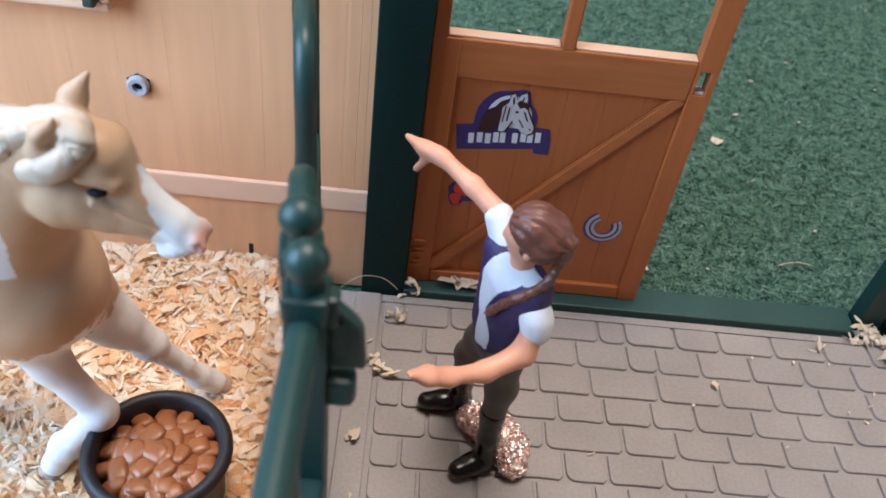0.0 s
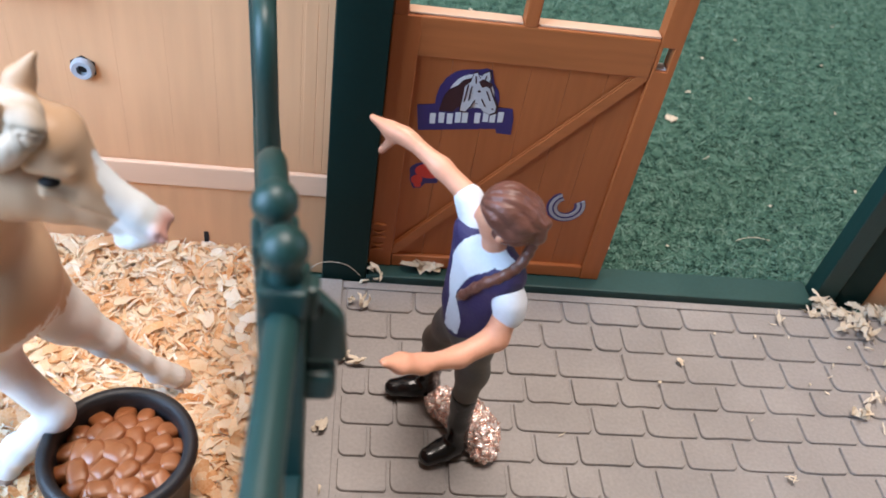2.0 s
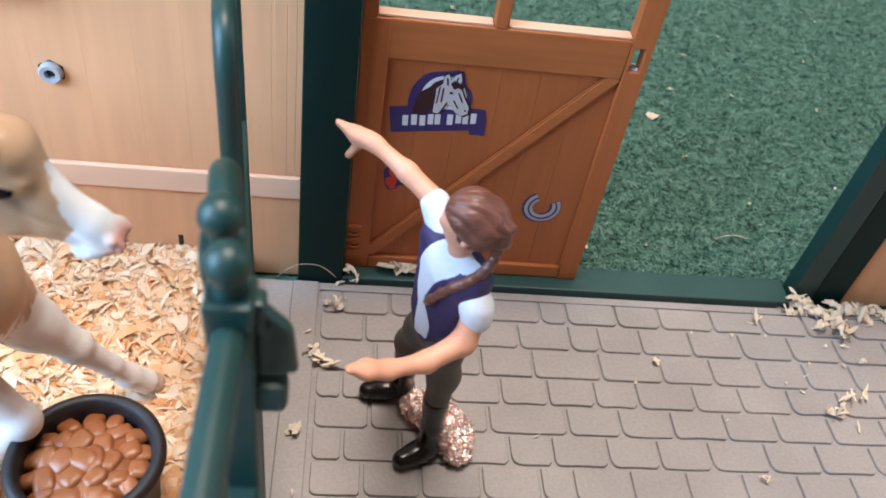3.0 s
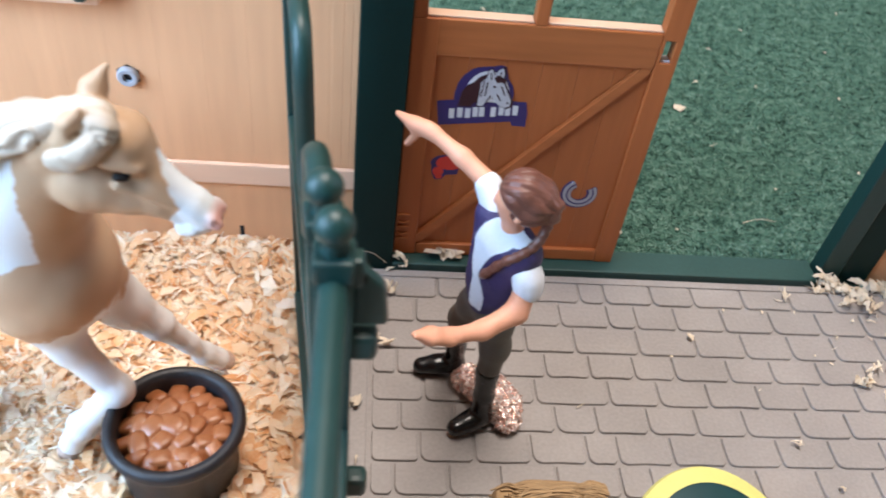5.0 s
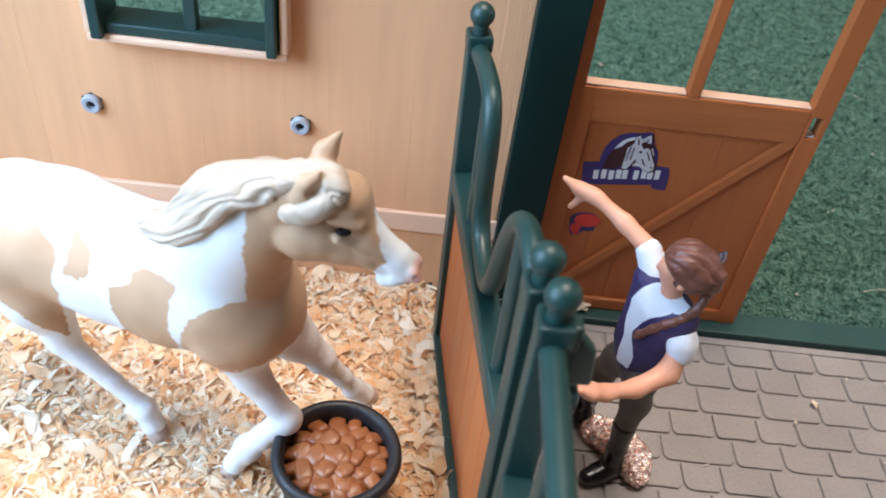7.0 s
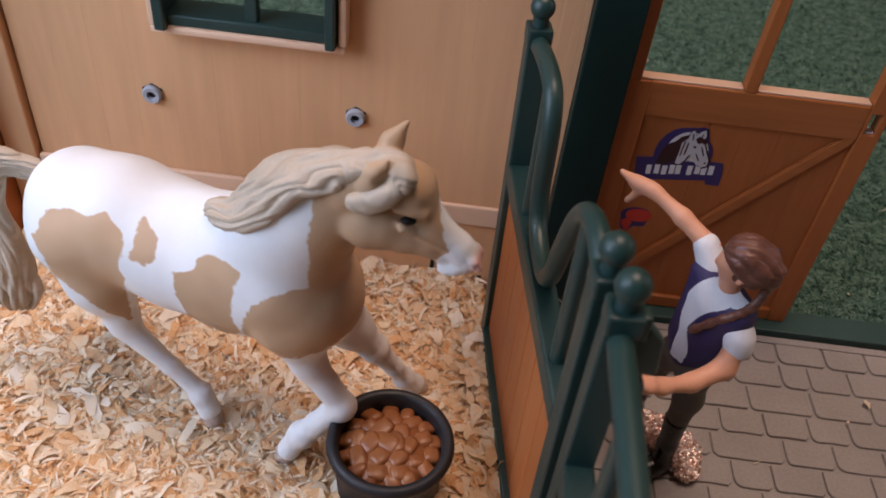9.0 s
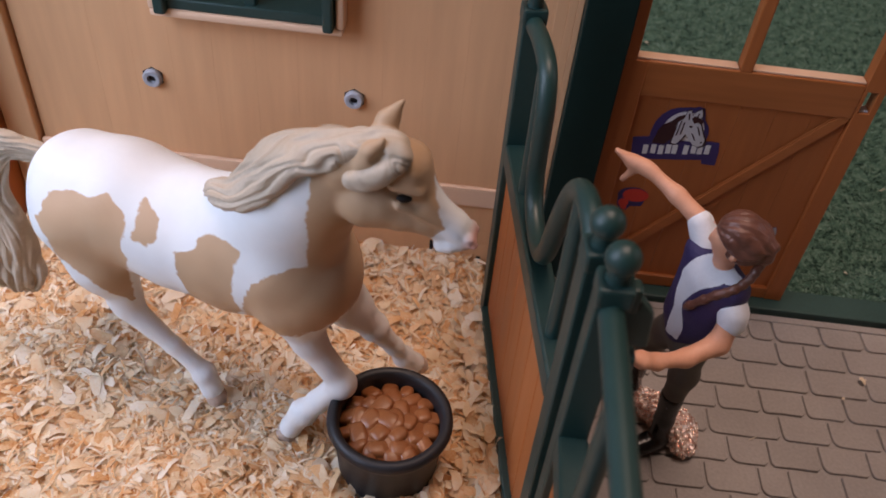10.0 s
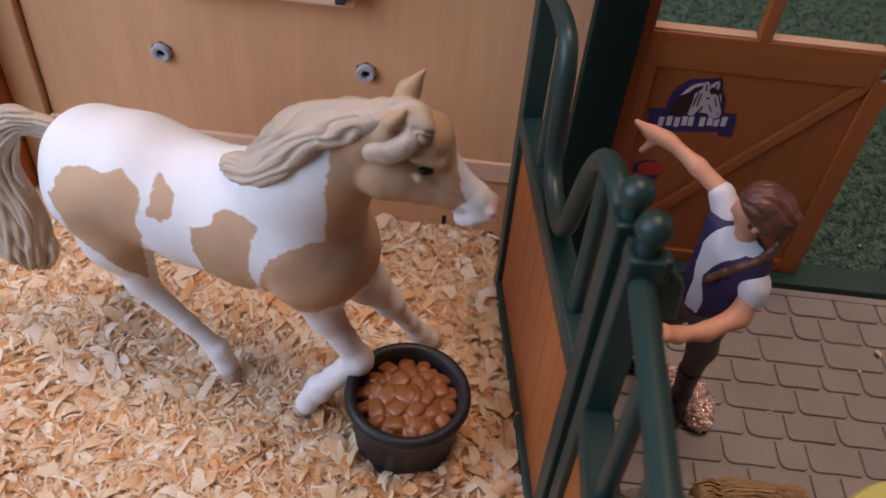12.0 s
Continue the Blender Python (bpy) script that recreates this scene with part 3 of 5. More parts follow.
def stable_door():
    root = thing("door_1", (1.5, 20, 0.2), label="orange-brown wood-grain stable door with open upper panes and a diagonal brace", category="door", kind="structure")
    f0, f1 = 19.84, 20.3
    edges = [2.25, 3.2, 4.25, 5.3, 6.35, 7.4, 8.45]
    for a, b in zip(edges, edges[1:]):
        part("plank", boxes((a, b - 0.005, 20.0, 20.24, 0.5, 8.0), bevel=0.012), M_DOOR, root)
    part("stile", boxes((1.52, 2.25, f0, f1, 0.24, 8.9), (1.52, 1.9, f0, f1, 8.88, 16.4), bevel=0.04), M_DOOR, root)
    bm = boxes((8.45, 9.05, f0, f1, 0.24, 8.02), (8.45, 9.05, f0, f1, 8.72, 16.4), (8.45, 8.55, f0, f1, 8.0, 8.74), (8.87, 9.05, f0, f1, 8.0, 8.74), bevel=0.02)
    part("stile", bm, M_DOOR, root)
    part("middle_rail", boxes((2.22, 8.45, f0 - 0.004, f1, 7.78, 8.92), bevel=0.06), M_RAILWOOD, root)
    part("bottom_rail", boxes((2.25, 8.45, f0 + 0.02, f1, 0.24, 0.72), bevel=0.05), M_RAILWOOD, root)
    part("top_rail", boxes((1.9, 8.45, f0, f1, 15.4, 16.4), bevel=0.05), M_RAILWOOD, root)
    part("glazing_bar", boxes((4.82, 5.18, f0, f1, 8.9, 15.4), bevel=0.05), M_DOOR, root)
    # Pale strips on rail and latch notch: bright sheen put in as colour.
    for a, b in ((1.92, 4.8), (5.2, 8.43)):
        part("pane_lip", boxes((a, b, f0 + 0.06, f1 - 0.02, 8.925, 8.985), bevel=0.02), M_BATTEN, root, "pale strip for the sheen on the middle rail's top")
    part("latch_lip", boxes((8.56, 8.86, f0 + 0.1, f1 - 0.05, 8.0, 8.08), bevel=0.01), M_PRINTWHITE, root, "pale strip for the sheen in the latch opening")
    bm = bmesh.new()
    a, b, w = Vector((2.2, 0, 0.8)), Vector((8.35, 0, 7.85)), 0.2
    nrm = Vector((-(b - a).z, 0, (b - a).x)).normalized() * w
    slab(bm, [((a + nrm).x, (a + nrm).z), ((a - nrm).x, (a - nrm).z), ((b - nrm).x, (b - nrm).z), ((b + nrm).x, (b + nrm).z)], 20.01, 0.14)
    bmesh.ops.bevel(bm, geom=[e for e in bm.edges], offset=0.05, segments=2, affect="EDGES")
    part("brace", bm, M_RAILWOOD, root)
    bm = bmesh.new()
    for k, z in enumerate((0.95, 1.2, 1.45, 1.7, 1.95)):
        tube(bm, smooth_line([(1.6, f0 + 0.0, z), (1.75, f0 - 0.05, z + 0.06 * (-1) ** k), (1.95, f0, z)], 4), 0.045, 6)
    part("hinge_carving", bm, M_RAILWOOD, root)
    sticker_badge()
    sticker_horseshoe()
    sticker_red()


def arc(cx, cz, rx, rz, a0, a1, n=16):
    return [(cx + rx * math.cos(radians(a0 + (a1 - a0) * k / n)), cz + rz * math.sin(radians(a0 + (a1 - a0) * k / n))) for k in range(n + 1)]


HEAD_MARK = [(3.61, 6.95), (3.76, 7.12), (3.8, 7.37), (3.89, 7.41), (3.98, 7.23), (4.06, 7.39), (4.2, 7.47), (4.26, 7.26), (4.22, 7.13), (4.32, 6.9), (4.43, 6.67), (4.56, 6.43), (4.55, 6.24), (4.41, 6.16), (4.21, 6.25), (4.04, 6.46), (3.92, 6.5), (3.84, 6.35), (3.74, 6.18), (3.6, 6.2), (3.6, 6.37), (3.62, 6.66)]


def sticker_badge():
    """Round-topped violet badge over a banner: plain shapes and bars, no letters."""
    root = thing("door_sticker", (3.8, 20, 6), label="violet badge sticker with a pale emblem and a lettered banner", category="sticker", group="stickers on the door")
    y = 19.998
    bm = bmesh.new()
    slab(bm, [(2.53, 5.42), (2.42, 6.24), (2.90, 6.31), (2.90, 6.55), (2.96, 6.88), (3.1, 7.14), (3.31, 7.35), (3.5, 7.43), (3.71, 7.46), (3.95, 7.49), (4.12, 7.54), (4.28, 7.5), (4.39, 7.11), (4.55, 6.9), (4.62, 6.65), (4.62, 6.38), (5.04, 6.37), (5.12, 6.02), (5.14, 5.53), (4.72, 5.54), (4.67, 5.68)], y, 0.02)
    part("backing", bm, M_PURPLE, root)
    bm = bmesh.new()
    slab(bm, arc(3.84, 6.62, 0.63, 0.72, 205, -25), y - 0.021, 0.012)
    part("disc", bm, M_PRINTWHITE, root)
    bm = bmesh.new()
    slab(bm, [(3.02, 6.12), (3.06, 6.35), (3.1, 6.61), (3.21, 6.82), (3.43, 6.97), (3.55, 7.14), (3.76, 7.24), (3.80, 7.0), (3.66, 6.88), (3.66, 6.62), (3.62, 6.33), (3.5, 6.27), (3.4, 6.13)], y - 0.034, 0.012)
    part("emblem_dark", bm, M_PRINTBROWN, root)
    bm = bmesh.new()
    slab(bm, HEAD_MARK, y - 0.047, 0.012)
    part("emblem_pale", bm, M_PRINTPALE, root)
    bm = bmesh.new()
    slab(bm, [(3.9 + (x - 3.9) * 1.1, 6.8 + (z - 6.8) * 1.07) for x, z in HEAD_MARK], y - 0.0345, 0.012)
    part("emblem_contour", bm, M_PRINTBROWN, root)
    bm = bmesh.new()
    slab(bm, [(3.97, 7.14), (4.06, 7.24), (4.24, 7.17), (4.35, 7.11), (4.31, 6.96), (4.19, 7.03), (4.08, 6.98)], y - 0.060, 0.012)
    slab(bm, arc(4.02, 6.86, 0.05, 0.035, 0, 330, 8), y - 0.060, 0.012)
    slab(bm, arc(4.47, 6.34, 0.03, 0.03, 0, 330, 8), y - 0.060, 0.012)
    for x0, z0, x1, z1 in ((3.70, 7.02, 3.66, 6.5), (3.80, 6.98, 3.78, 6.55), (4.12, 6.62, 4.26, 6.4), (3.94, 6.56, 3.84, 6.3), (4.22, 6.88, 4.36, 6.6), (3.86, 7.3, 3.9, 7.1), (4.14, 7.34, 4.12, 7.16)):
        w = 0.018
        slab(bm, [(x0 - w, z0), (x0 + w, z0 + 0.01), (x1 + w, z1), (x1 - w, z1 - 0.01)], y - 0.060, 0.012)
    part("emblem_marks", bm, M_PRINTBROWN, root)
    for k, x in enumerate((2.80, 3.04, 3.27, 3.49, 3.68, 4.02, 4.25, 4.44, 4.66)):
        z = 5.68 + 0.13 * (x - 2.8) + 0.02 * math.sin(2.3 * k)
        bm = bmesh.new()
        slab(bm, [(x + 0.02, z), (x + 0.17, z + 0.01), (x + 0.16, z + 0.34), (x, z + 0.33)], y - 0.024, 0.012)
        part("bar", bm, M_PRINTWHITE, root)


def sticker_horseshoe():
    root = thing("door_sticker", (7.3, 20, 3), label="violet-edged grey horseshoe sticker on the door", category="sticker", group="stickers on the door")
    def shoe(cx, cz, rx, rz, w, y, thick, m, name):
        bm = bmesh.new()
        pts = arc(cx, cz, rx + w, rz + w, 118, 392, 22) + arc(cx, cz, rx - w, rz - w, 392, 118, 22)
        slab(bm, pts, y, thick)
        part(name, bm, m, root)
    shoe(7.33, 3.08, 0.43, 0.42, 0.17, 19.998, 0.014, M_PURPLE, "edge")
    shoe(7.36, 3.09, 0.43, 0.42, 0.125, 19.983, 0.014, M_PRINTGREY, "shoe")
    shoe(7.36, 3.09, 0.43, 0.42, 0.026, 19.968, 0.010, M_PURPLE, "groove")


def sticker_red():
    root = thing("door_sticker", (2.95, 20, 3.8), label="red rosette sticker with a violet edge on the door", category="sticker", group="stickers on the door")
    bm = bmesh.new()
    slab(bm, arc(2.95, 4.0, 0.50, 0.32, 20, 200, 10) + [(2.5, 3.62), (2.62, 3.35), (2.85, 3.38), (2.95, 3.55), (3.3, 3.6)], 19.998, 0.014)
    part("edge", bm, M_PURPLE, root)
    for c, r in (((3.03, 4.02), (0.42, 0.26)), ((2.70, 3.68), (0.17, 0.17)), ((2.74, 3.48), (0.11, 0.08))):
        bm = bmesh.new()
        slab(bm, arc(c[0], c[1], r[0], r[1], 0, 342, 18), 19.983, 0.014)
        part("petal", bm, M_PRINTRED, root)


ROWS_Y = [18.98, 18.02, 16.95, 15.86, 14.88, 13.90, 12.90, 11.88, 10.86, 9.84, 8.82, 7.8]
JOINTS = [[1.47, 2.95, 4.35, 5.92, 7.70, 8.56, 10.2, 11.65, 13.43, 15.14, 16.7, 18.3],
          [2.18, 3.71, 5.45, 6.88, 8.49, 9.43, 10.78, 12.42, 14.12, 15.79, 17.4],
          [2.52, 4.1, 5.62, 7.19, 9.26, 11.18, 12.8, 14.39, 15.9, 17.5],
          [1.57, 3.1, 4.6, 6.11, 7.5, 8.9, 10.2, 11.96, 13.4, 14.97, 16.6, 18.1],
          [2.37, 3.9, 5.67, 7.93, 9.46, 11.01, 12.62, 14.2, 15.9, 17.6],
          [1.66, 3.2, 4.7, 6.15, 7.35, 8.91, 10.37, 11.87, 13.56, 15.12, 16.8, 18.2],
          [2.19, 3.71, 5.31, 6.9, 7.79, 9.38, 10.95, 12.58, 14.2, 15.8, 17.4]]


def fence_panel(at, turn, lean, length, line, bars, latch, tag):
    """Stall partition: two posts with ball finials, bottom rail, boards, ledge, bars and a top tube. Its own frame: x along, y across."""
    root = thing("stall_fence", at, turn, label=tag, category="fence", group="stall partition panels")
    root.matrix_world = root.matrix_world @ pose(0, 0, 0, lean, 0, 0)
    L = length

    def pt(name, bm, m, label="", smooth=20):
        return part(name, bm, m, root, label, smooth, world_at=False)

    for s in (0.0, L):
        bm = boxes((s - 0.28, s + 0.28, -0.29, 0.29, 0.0, 10.95), bevel=0.05)
        box(bm, s - 0.31, s + 0.31, -0.31, 0.31, 10.9, 11.35, 0.07)
        post = pt("post", bm, M_GREEN)
        bm = bmesh.new()
        lathe(bm, [(0, 11.3), (0.22, 11.3), (0.18, 11.45), (0.2, 11.53)] + [(0.3 * math.cos(a), 11.8 + 0.3 * math.sin(a)) for a in [radians(-50 + 14 * k) for k in range(11)]] + [(0, 12.1)], s, 0, 24)
        part("finial", bm, M_GREEN, post, "", 50, world_at=False)
    pt("bottom_rail", boxes((0.26, L - 0.26, -0.34, 0.34, 0.0, 1.0), bevel=0.06), M_GREEN)
    pt("ledge", boxes((0.26, L - 0.26, -0.3, 0.3, 6.75, 7.4), bevel=0.07), M_GREEN)
    n = 7
    for k in range(n):
        a, b = 0.28 + (L - 0.56) * k / n, 0.28 + (L - 0.56) * (k + 1) / n
        pt("plank", boxes((a, b - 0.02, -0.13, 0.13, 0.8, 6.8), bevel=0.035), M_DOOR)
    curve = smooth_line([(x, 0, z) for x, z in line], 5)
    bm = bmesh.new()
    tube(bm, curve, 0.225, 14)
    pt("top_rail", bm, M_GREEN, "", 60)
    for s in bars:
        z1 = min(curve, key=lambda p: abs(p.x - s)).z
        bm = bmesh.new()
        tube(bm, [(s, 0, 7.3), (s, 0, z1)], 0.19, 12)
        pt("bar", bm, M_GREEN, "", 60)
    if latch:
        pt("latch_block", boxes((-0.2, 0.2, 0.2, 0.66, 5.0, 5.6), bevel=0.12), M_GREEN)
        bm = boxes((-0.14, 0.18, 0.22, 0.44, 10.75, 11.3), bevel=0.06)
        pt("latch_bracket", bm, M_GREEN)
        bm = bmesh.new()
        box(bm, -0.12, 0.1, 0.24, 0.74, 9.85, 11.2, 0.1, 3)
        for v in bm.verts:
            if v.co.z > 10.5:
                v.co.z -= 1.3 * max(0.0, v.co.y - 0.36)
            if v.co.y > 0.5:
                v.co.y += 0.09 * (11.0 - v.co.z)
        plate = pt("latch_plate", bm, M_GREEN)
        bm = boxes((0.08, 0.12, 0.37, 0.48, 10.8, 11.0), bevel=0.015)
        part("slot", bm, M_HOLE, plate, "dark slot", world_at=False)
        pt("latch_block", boxes((-0.22, 0.2, 0.2, 0.7, 9.1, 9.68), bevel=0.12), M_GREEN)
    return root


# top tubes of the two panels, as distance along and height
SWOOP = [(0.2, 10.95), (1.2, 11.1), (2.1, 11.1), (2.6, 10.9), (2.9, 10.3), (2.97, 9.4), (3.05, 8.6), (3.35, 8.0), (3.9, 7.7), (4.6, 7.62), (5.1, 7.8), (5.45, 8.4), (5.75, 9.3), (6.15, 10.25), (6.6, 10.9), (7.15, 11.2), (7.75, 11.2), (8.4, 10.95)]
STRAIGHT = [(0.2, 10.8), (1.5, 10.8), (4.0, 10.75), (8.6, 10.7)]

# ---- the animals and doll as sculpted toys ----
def horse():
    """Pinto toy horse as one mesh: body, mane and tail, eyes, hooves."""
    o = (1, 1, 1)
    P = []

    def limb(pts, rads, flat=o, k=0.25):
        for a, b, ra, rb in zip(pts, pts[1:], rads, rads[1:]):
            P.append((a, b, ra, rb, flat, k))

    # barrel, croup, chest
    limb([(-12.0, 14.15, 6.66), (-10.8, 13.85, 6.62), (-9.4, 13.5, 6.34), (-7.8, 13.05, 6.35), (-6.6, 12.75, 6.5)], [1.42, 1.42, 1.42, 1.48, 1.5], (1, 1, 1.08), 0.5)
    limb([(-6.5, 12.65, 6.7), (-6.0, 12.5, 6.2)], [1.4, 1.25], (1, 1.05, 1.1), 0.5)
    limb([(-8.8, 13.3, 7.6), (-7.4, 12.9, 7.75)], [0.5, 0.6], o, 0.6)
    # neck
    limb([(-6.95, 12.65, 7.3), (-6.3, 12.3, 8.4), (-5.6, 11.9, 9.5), (-4.95, 11.55, 10.3)], [1.5, 1.2, 0.92, 0.66], (1.05, 0.78, 1), 0.5)
    limb([(-4.95, 11.5, 10.55), (-4.3, 11.35, 10.9)], [0.5, 0.42], (1, 1.1, 1), 0.3)
    # skull, brow, long nose bridge, jowl and jaw
    limb([(-4.24, 11.35, 10.9), (-3.72, 11.35, 10.7), (-3.63, 11.35, 10.4)], [0.42, 0.41, 0.39], (1, 1.18, 1), 0.2)
    limb([(-3.63, 11.35, 10.4), (-3.31, 11.35, 9.84), (-2.72, 11.36, 9.3), (-2.56, 11.37, 9.14)], [0.40, 0.34, 0.30, 0.28], (1, 1.0, 1), 0.12)
    limb([(-4.52, 11.36, 9.7), (-4.35, 11.36, 9.68)], [0.68, 0.64], (1, 0.72, 1), 0.07)
    limb([(-4.3, 11.36, 9.7), (-3.84, 11.36, 9.48), (-3.37, 11.36, 9.36), (-3.0, 11.36, 9.08)], [0.55, 0.44, 0.35, 0.26], (1, 0.82, 1), 0.10)
    # muzzle, nostril rims, lips and chin
    limb([(-2.6, 11.37, 9.14), (-2.47, 11.37, 9.02)], [0.28, 0.27], (1, 1.12, 1), 0.10)
    limb([(-2.72, 11.37, 8.82), (-2.52, 11.37, 8.86)], [0.24, 0.21], (1, 1.2, 1), 0.08)
    limb([(-2.93, 11.37, 8.72), (-2.8, 11.37, 8.72)], [0.20, 0.20], (1, 1.15, 1), 0.06)
    for y in (11.12, 11.62):
        limb([(-2.37, y, 9.12), (-2.27, y, 8.98)], [0.12, 0.11], o, 0.06)
        limb([(-3.98, 11.35 + (y - 11.37) * 1.85, 10.5), (-3.45, 11.35 + (y - 11.37) * 1.7, 10.36)], [0.13, 0.10], o, 0.10)
        limb([(-3.85, 11.35 + (y - 11.37) * 1.75, 9.98), (-3.05, 11.36 + (y - 11.37) * 1.1, 9.5)], [0.12, 0.08], o, 0.12)
    limb([(-2.28, 11.02, 9.06), (-2.30, 11.05, 9.02)], [-0.06, 0.05], o, 0.05)
    limb([(-2.3, 11.08, 8.84), (-2.85, 11.02, 8.88)], [-0.045, 0.03], o, 0.05)
    limb([(-3.7, 10.86, 9.78), (-3.2, 10.98, 9.42)], [-0.07, 0.05], o, 0.05)
    # ears: a cupped near ear and the far ear
    limb([(-4.55, 11.0, 10.85), (-4.38, 10.92, 11.2), (-4.17, 10.88, 11.56)], [0.22, 0.23, 0.05], (1, 0.85, 1), 0.12)
    limb([(-4.27, 10.74, 11.08), (-4.14, 10.76, 11.42)], [-0.15, 0.05], o, 0.05)
    limb([(-4.38, 11.72, 11.0), (-4.22, 11.78, 11.36), (-3.95, 11.85, 11.8)], [0.22, 0.23, 0.06], (1, 0.8, 1), 0.1)
    # right fore (lifted), left fore, right hind, left hind
    limb([(-6.35, 12.0, 5.6), (-6.0, 11.9, 4.5), (-5.15, 11.78, 3.1)], [0.82, 0.40, 0.33], o, 0.3)
    limb([(-5.15, 11.78, 3.1), (-5.2, 11.8, 2.95)], [0.36, 0.34], o, 0.15)
    limb([(-5.2, 11.8, 2.95), (-5.8, 11.85, 2.05), (-6.2, 11.85, 1.5)], [0.35, 0.31, 0.33], o, 0.15)
    limb([(-6.2, 11.85, 1.5), (-6.42, 11.85, 1.12)], [0.33, 0.28], o, 0.15)
    limb([(-5.7, 13.2, 5.2), (-5.25, 13.5, 4.2), (-4.6, 13.8, 3.15)], [0.85, 0.55, 0.38], o, 0.35)
    limb([(-4.6, 13.8, 3.1), (-4.05, 14.2, 1.95), (-3.75, 14.5, 1.15)], [0.37, 0.25, 0.29], o, 0.2)
    limb([(-12.0, 13.45, 6.2), (-11.6, 13.25, 5.0), (-11.25, 13.2, 4.0)], [1.1, 0.78, 0.46], (1, 0.9, 1), 0.5)
    limb([(-11.25, 13.2, 4.0), (-11.2, 13.2, 3.6)], [0.44, 0.42], o, 0.15)
    limb([(-11.15, 13.1, 3.5), (-10.05, 12.95, 2.3), (-9.3, 12.85, 1.45)], [0.36, 0.24, 0.27], o, 0.15)
    limb([(-12.2, 14.9, 6.2), (-12.4, 15.1, 4.8), (-12.75, 15.25, 3.5)], [1.1, 0.7, 0.4], (1, 0.9, 1), 0.5)
    limb([(-12.75, 15.25, 3.5), (-12.85, 15.4, 2.2), (-12.8, 15.5, 1.1)], [0.38, 0.27, 0.3], o, 0.2)
    for joint, r in (((-6.22, 11.85, 1.46), 0.39), ((-3.78, 14.48, 1.2), 0.31), ((-9.28, 12.83, 1.38), 0.34), ((-12.8, 15.5, 1.2), 0.33), ((-11.3, 13.25, 3.75), 0.46), ((-5.12, 11.76, 3.02), 0.38), ((-4.6, 13.8, 3.1), 0.38)):
        limb([joint, joint], [r, r], o, 0.12)
    # muscle of the haunch, shoulder and forearm
    limb([(-11.6, 13.1, 6.6), (-11.9, 13.1, 5.6)], [0.8, 0.6], (1, 0.75, 1), 0.15)
    limb([(-7.0, 11.75, 6.9), (-6.55, 11.55, 5.9)], [0.62, 0.6], (1, 0.7, 1), 0.15)
    hoof = [((-6.42, 11.85, 1.12), (-6.58, 11.82, 0.78)), ((-3.75, 14.5, 1.15), (-3.45, 14.7, 0.7)), ((-9.25, 12.82, 1.35), (-9.05, 12.7, 0.9)), ((-12.8, 15.5, 1.1), (-12.65, 15.5, 0.6))]
    for a, b in hoof:
        limb([a, b], [0.3, 0.33], o, 0.12)
    verts, quads = sculpt(P, (-14, 10.2, 0.1), (-1.7, 16.4, 12.1), 0.06)
    hp = []
    for a, b in hoof:
        d = (np.array(b) - np.array(a)) / np.linalg.norm(np.array(b) - np.array(a))
        hp.append((tuple(np.array(b) + d * 0.2), tuple(np.array(b) + d * 0.3), 0.3, 0.31, (1, 1, 1), 0.1))
        hv, hq = sculpt(hp, (-13.9, 10.7, -0.1), (-1.9, 16.2, 1.8), 0.06)
    # mane: wavy locks between an upper and a lower line, swept back from the poll and gathered to a blunt tip at the withers
    M = []
    top = smooth_line([(-4.5, 11.40, 11.12), (-4.97, 11.49, 11.06), (-5.47, 11.61, 10.98), (-5.88, 11.74, 10.72), (-6.24, 11.85, 10.52), (-6.74, 12.05, 10.1), (-7.12, 12.2, 9.62), (-7.46, 12.38, 9.06), (-7.76, 12.52, 8.68), (-8.16, 12.7, 8.46)], 6)
    low = smooth_line([(-4.52, 11.08, 11.15), (-4.9, 11.08, 10.92), (-5.25, 11.08, 10.64), (-5.58, 11.12, 10.5), (-5.92, 11.17, 10.4), (-6.2, 11.22, 10.1), (-6.5, 11.32, 9.56), (-6.92, 11.48, 9.1), (-7.4, 11.75, 8.68), (-8.12, 12.45, 8.34)], 6)
    n = len(top)

    def mane_at(t, u, out=0.0):
        """A point of the mane: t from poll to tip, u from the upper to the lower line."""
        f = min(max(t, 0.0), 1.0) * (n - 1)
        i = min(int(f), n - 2)
        a, b = top[i].lerp(top[i + 1], f - i), low[i].lerp(low[i + 1], f - i)
        return a.lerp(b, u) + Vector((0, -1, 0.35)) * (out + 0.16 * math.sin(math.pi * min(max(u, 0), 1)))

    for k in range(6):
        u = 0.1 + 0.8 * k / 5
        for i in range(24):
            M.append((mane_at(i / 24, u, -0.16), mane_at((i + 1) / 24, u, -0.16), 0.17, 0.17, (1, 1, 1), 0.15))
    locks = [(0.02, 0.0, 1.0, 0.15, 0.0), (0.2, 0.0, 1.0, 0.15, 1.7), (0.38, 0.02, 1.0, 0.15, 0.6), (0.55, 0.0, 0.97, 0.15, 2.6), (0.72, 0.05, 0.98, 0.15, 4.1), (0.88, 0.1, 0.95, 0.14, 5.2), (0.97, 0.3, 0.9, 0.12, 3.0)]
    for u, t0, t1, r, ph in locks:
        pts = [mane_at(t0 + (t1 - t0) * i / 26, u + 0.09 * math.sin(9 * (t0 + (t1 - t0) * i / 26) + ph), 0.0) for i in range(27)]
        for i, (a, b) in enumerate(zip(pts, pts[1:])):
            q = 0.75 + 0.4 * math.sin(math.pi * (i + 1) / 28)
            M.append((a, b, r * q, r * q, (1, 1, 1), 0.05))
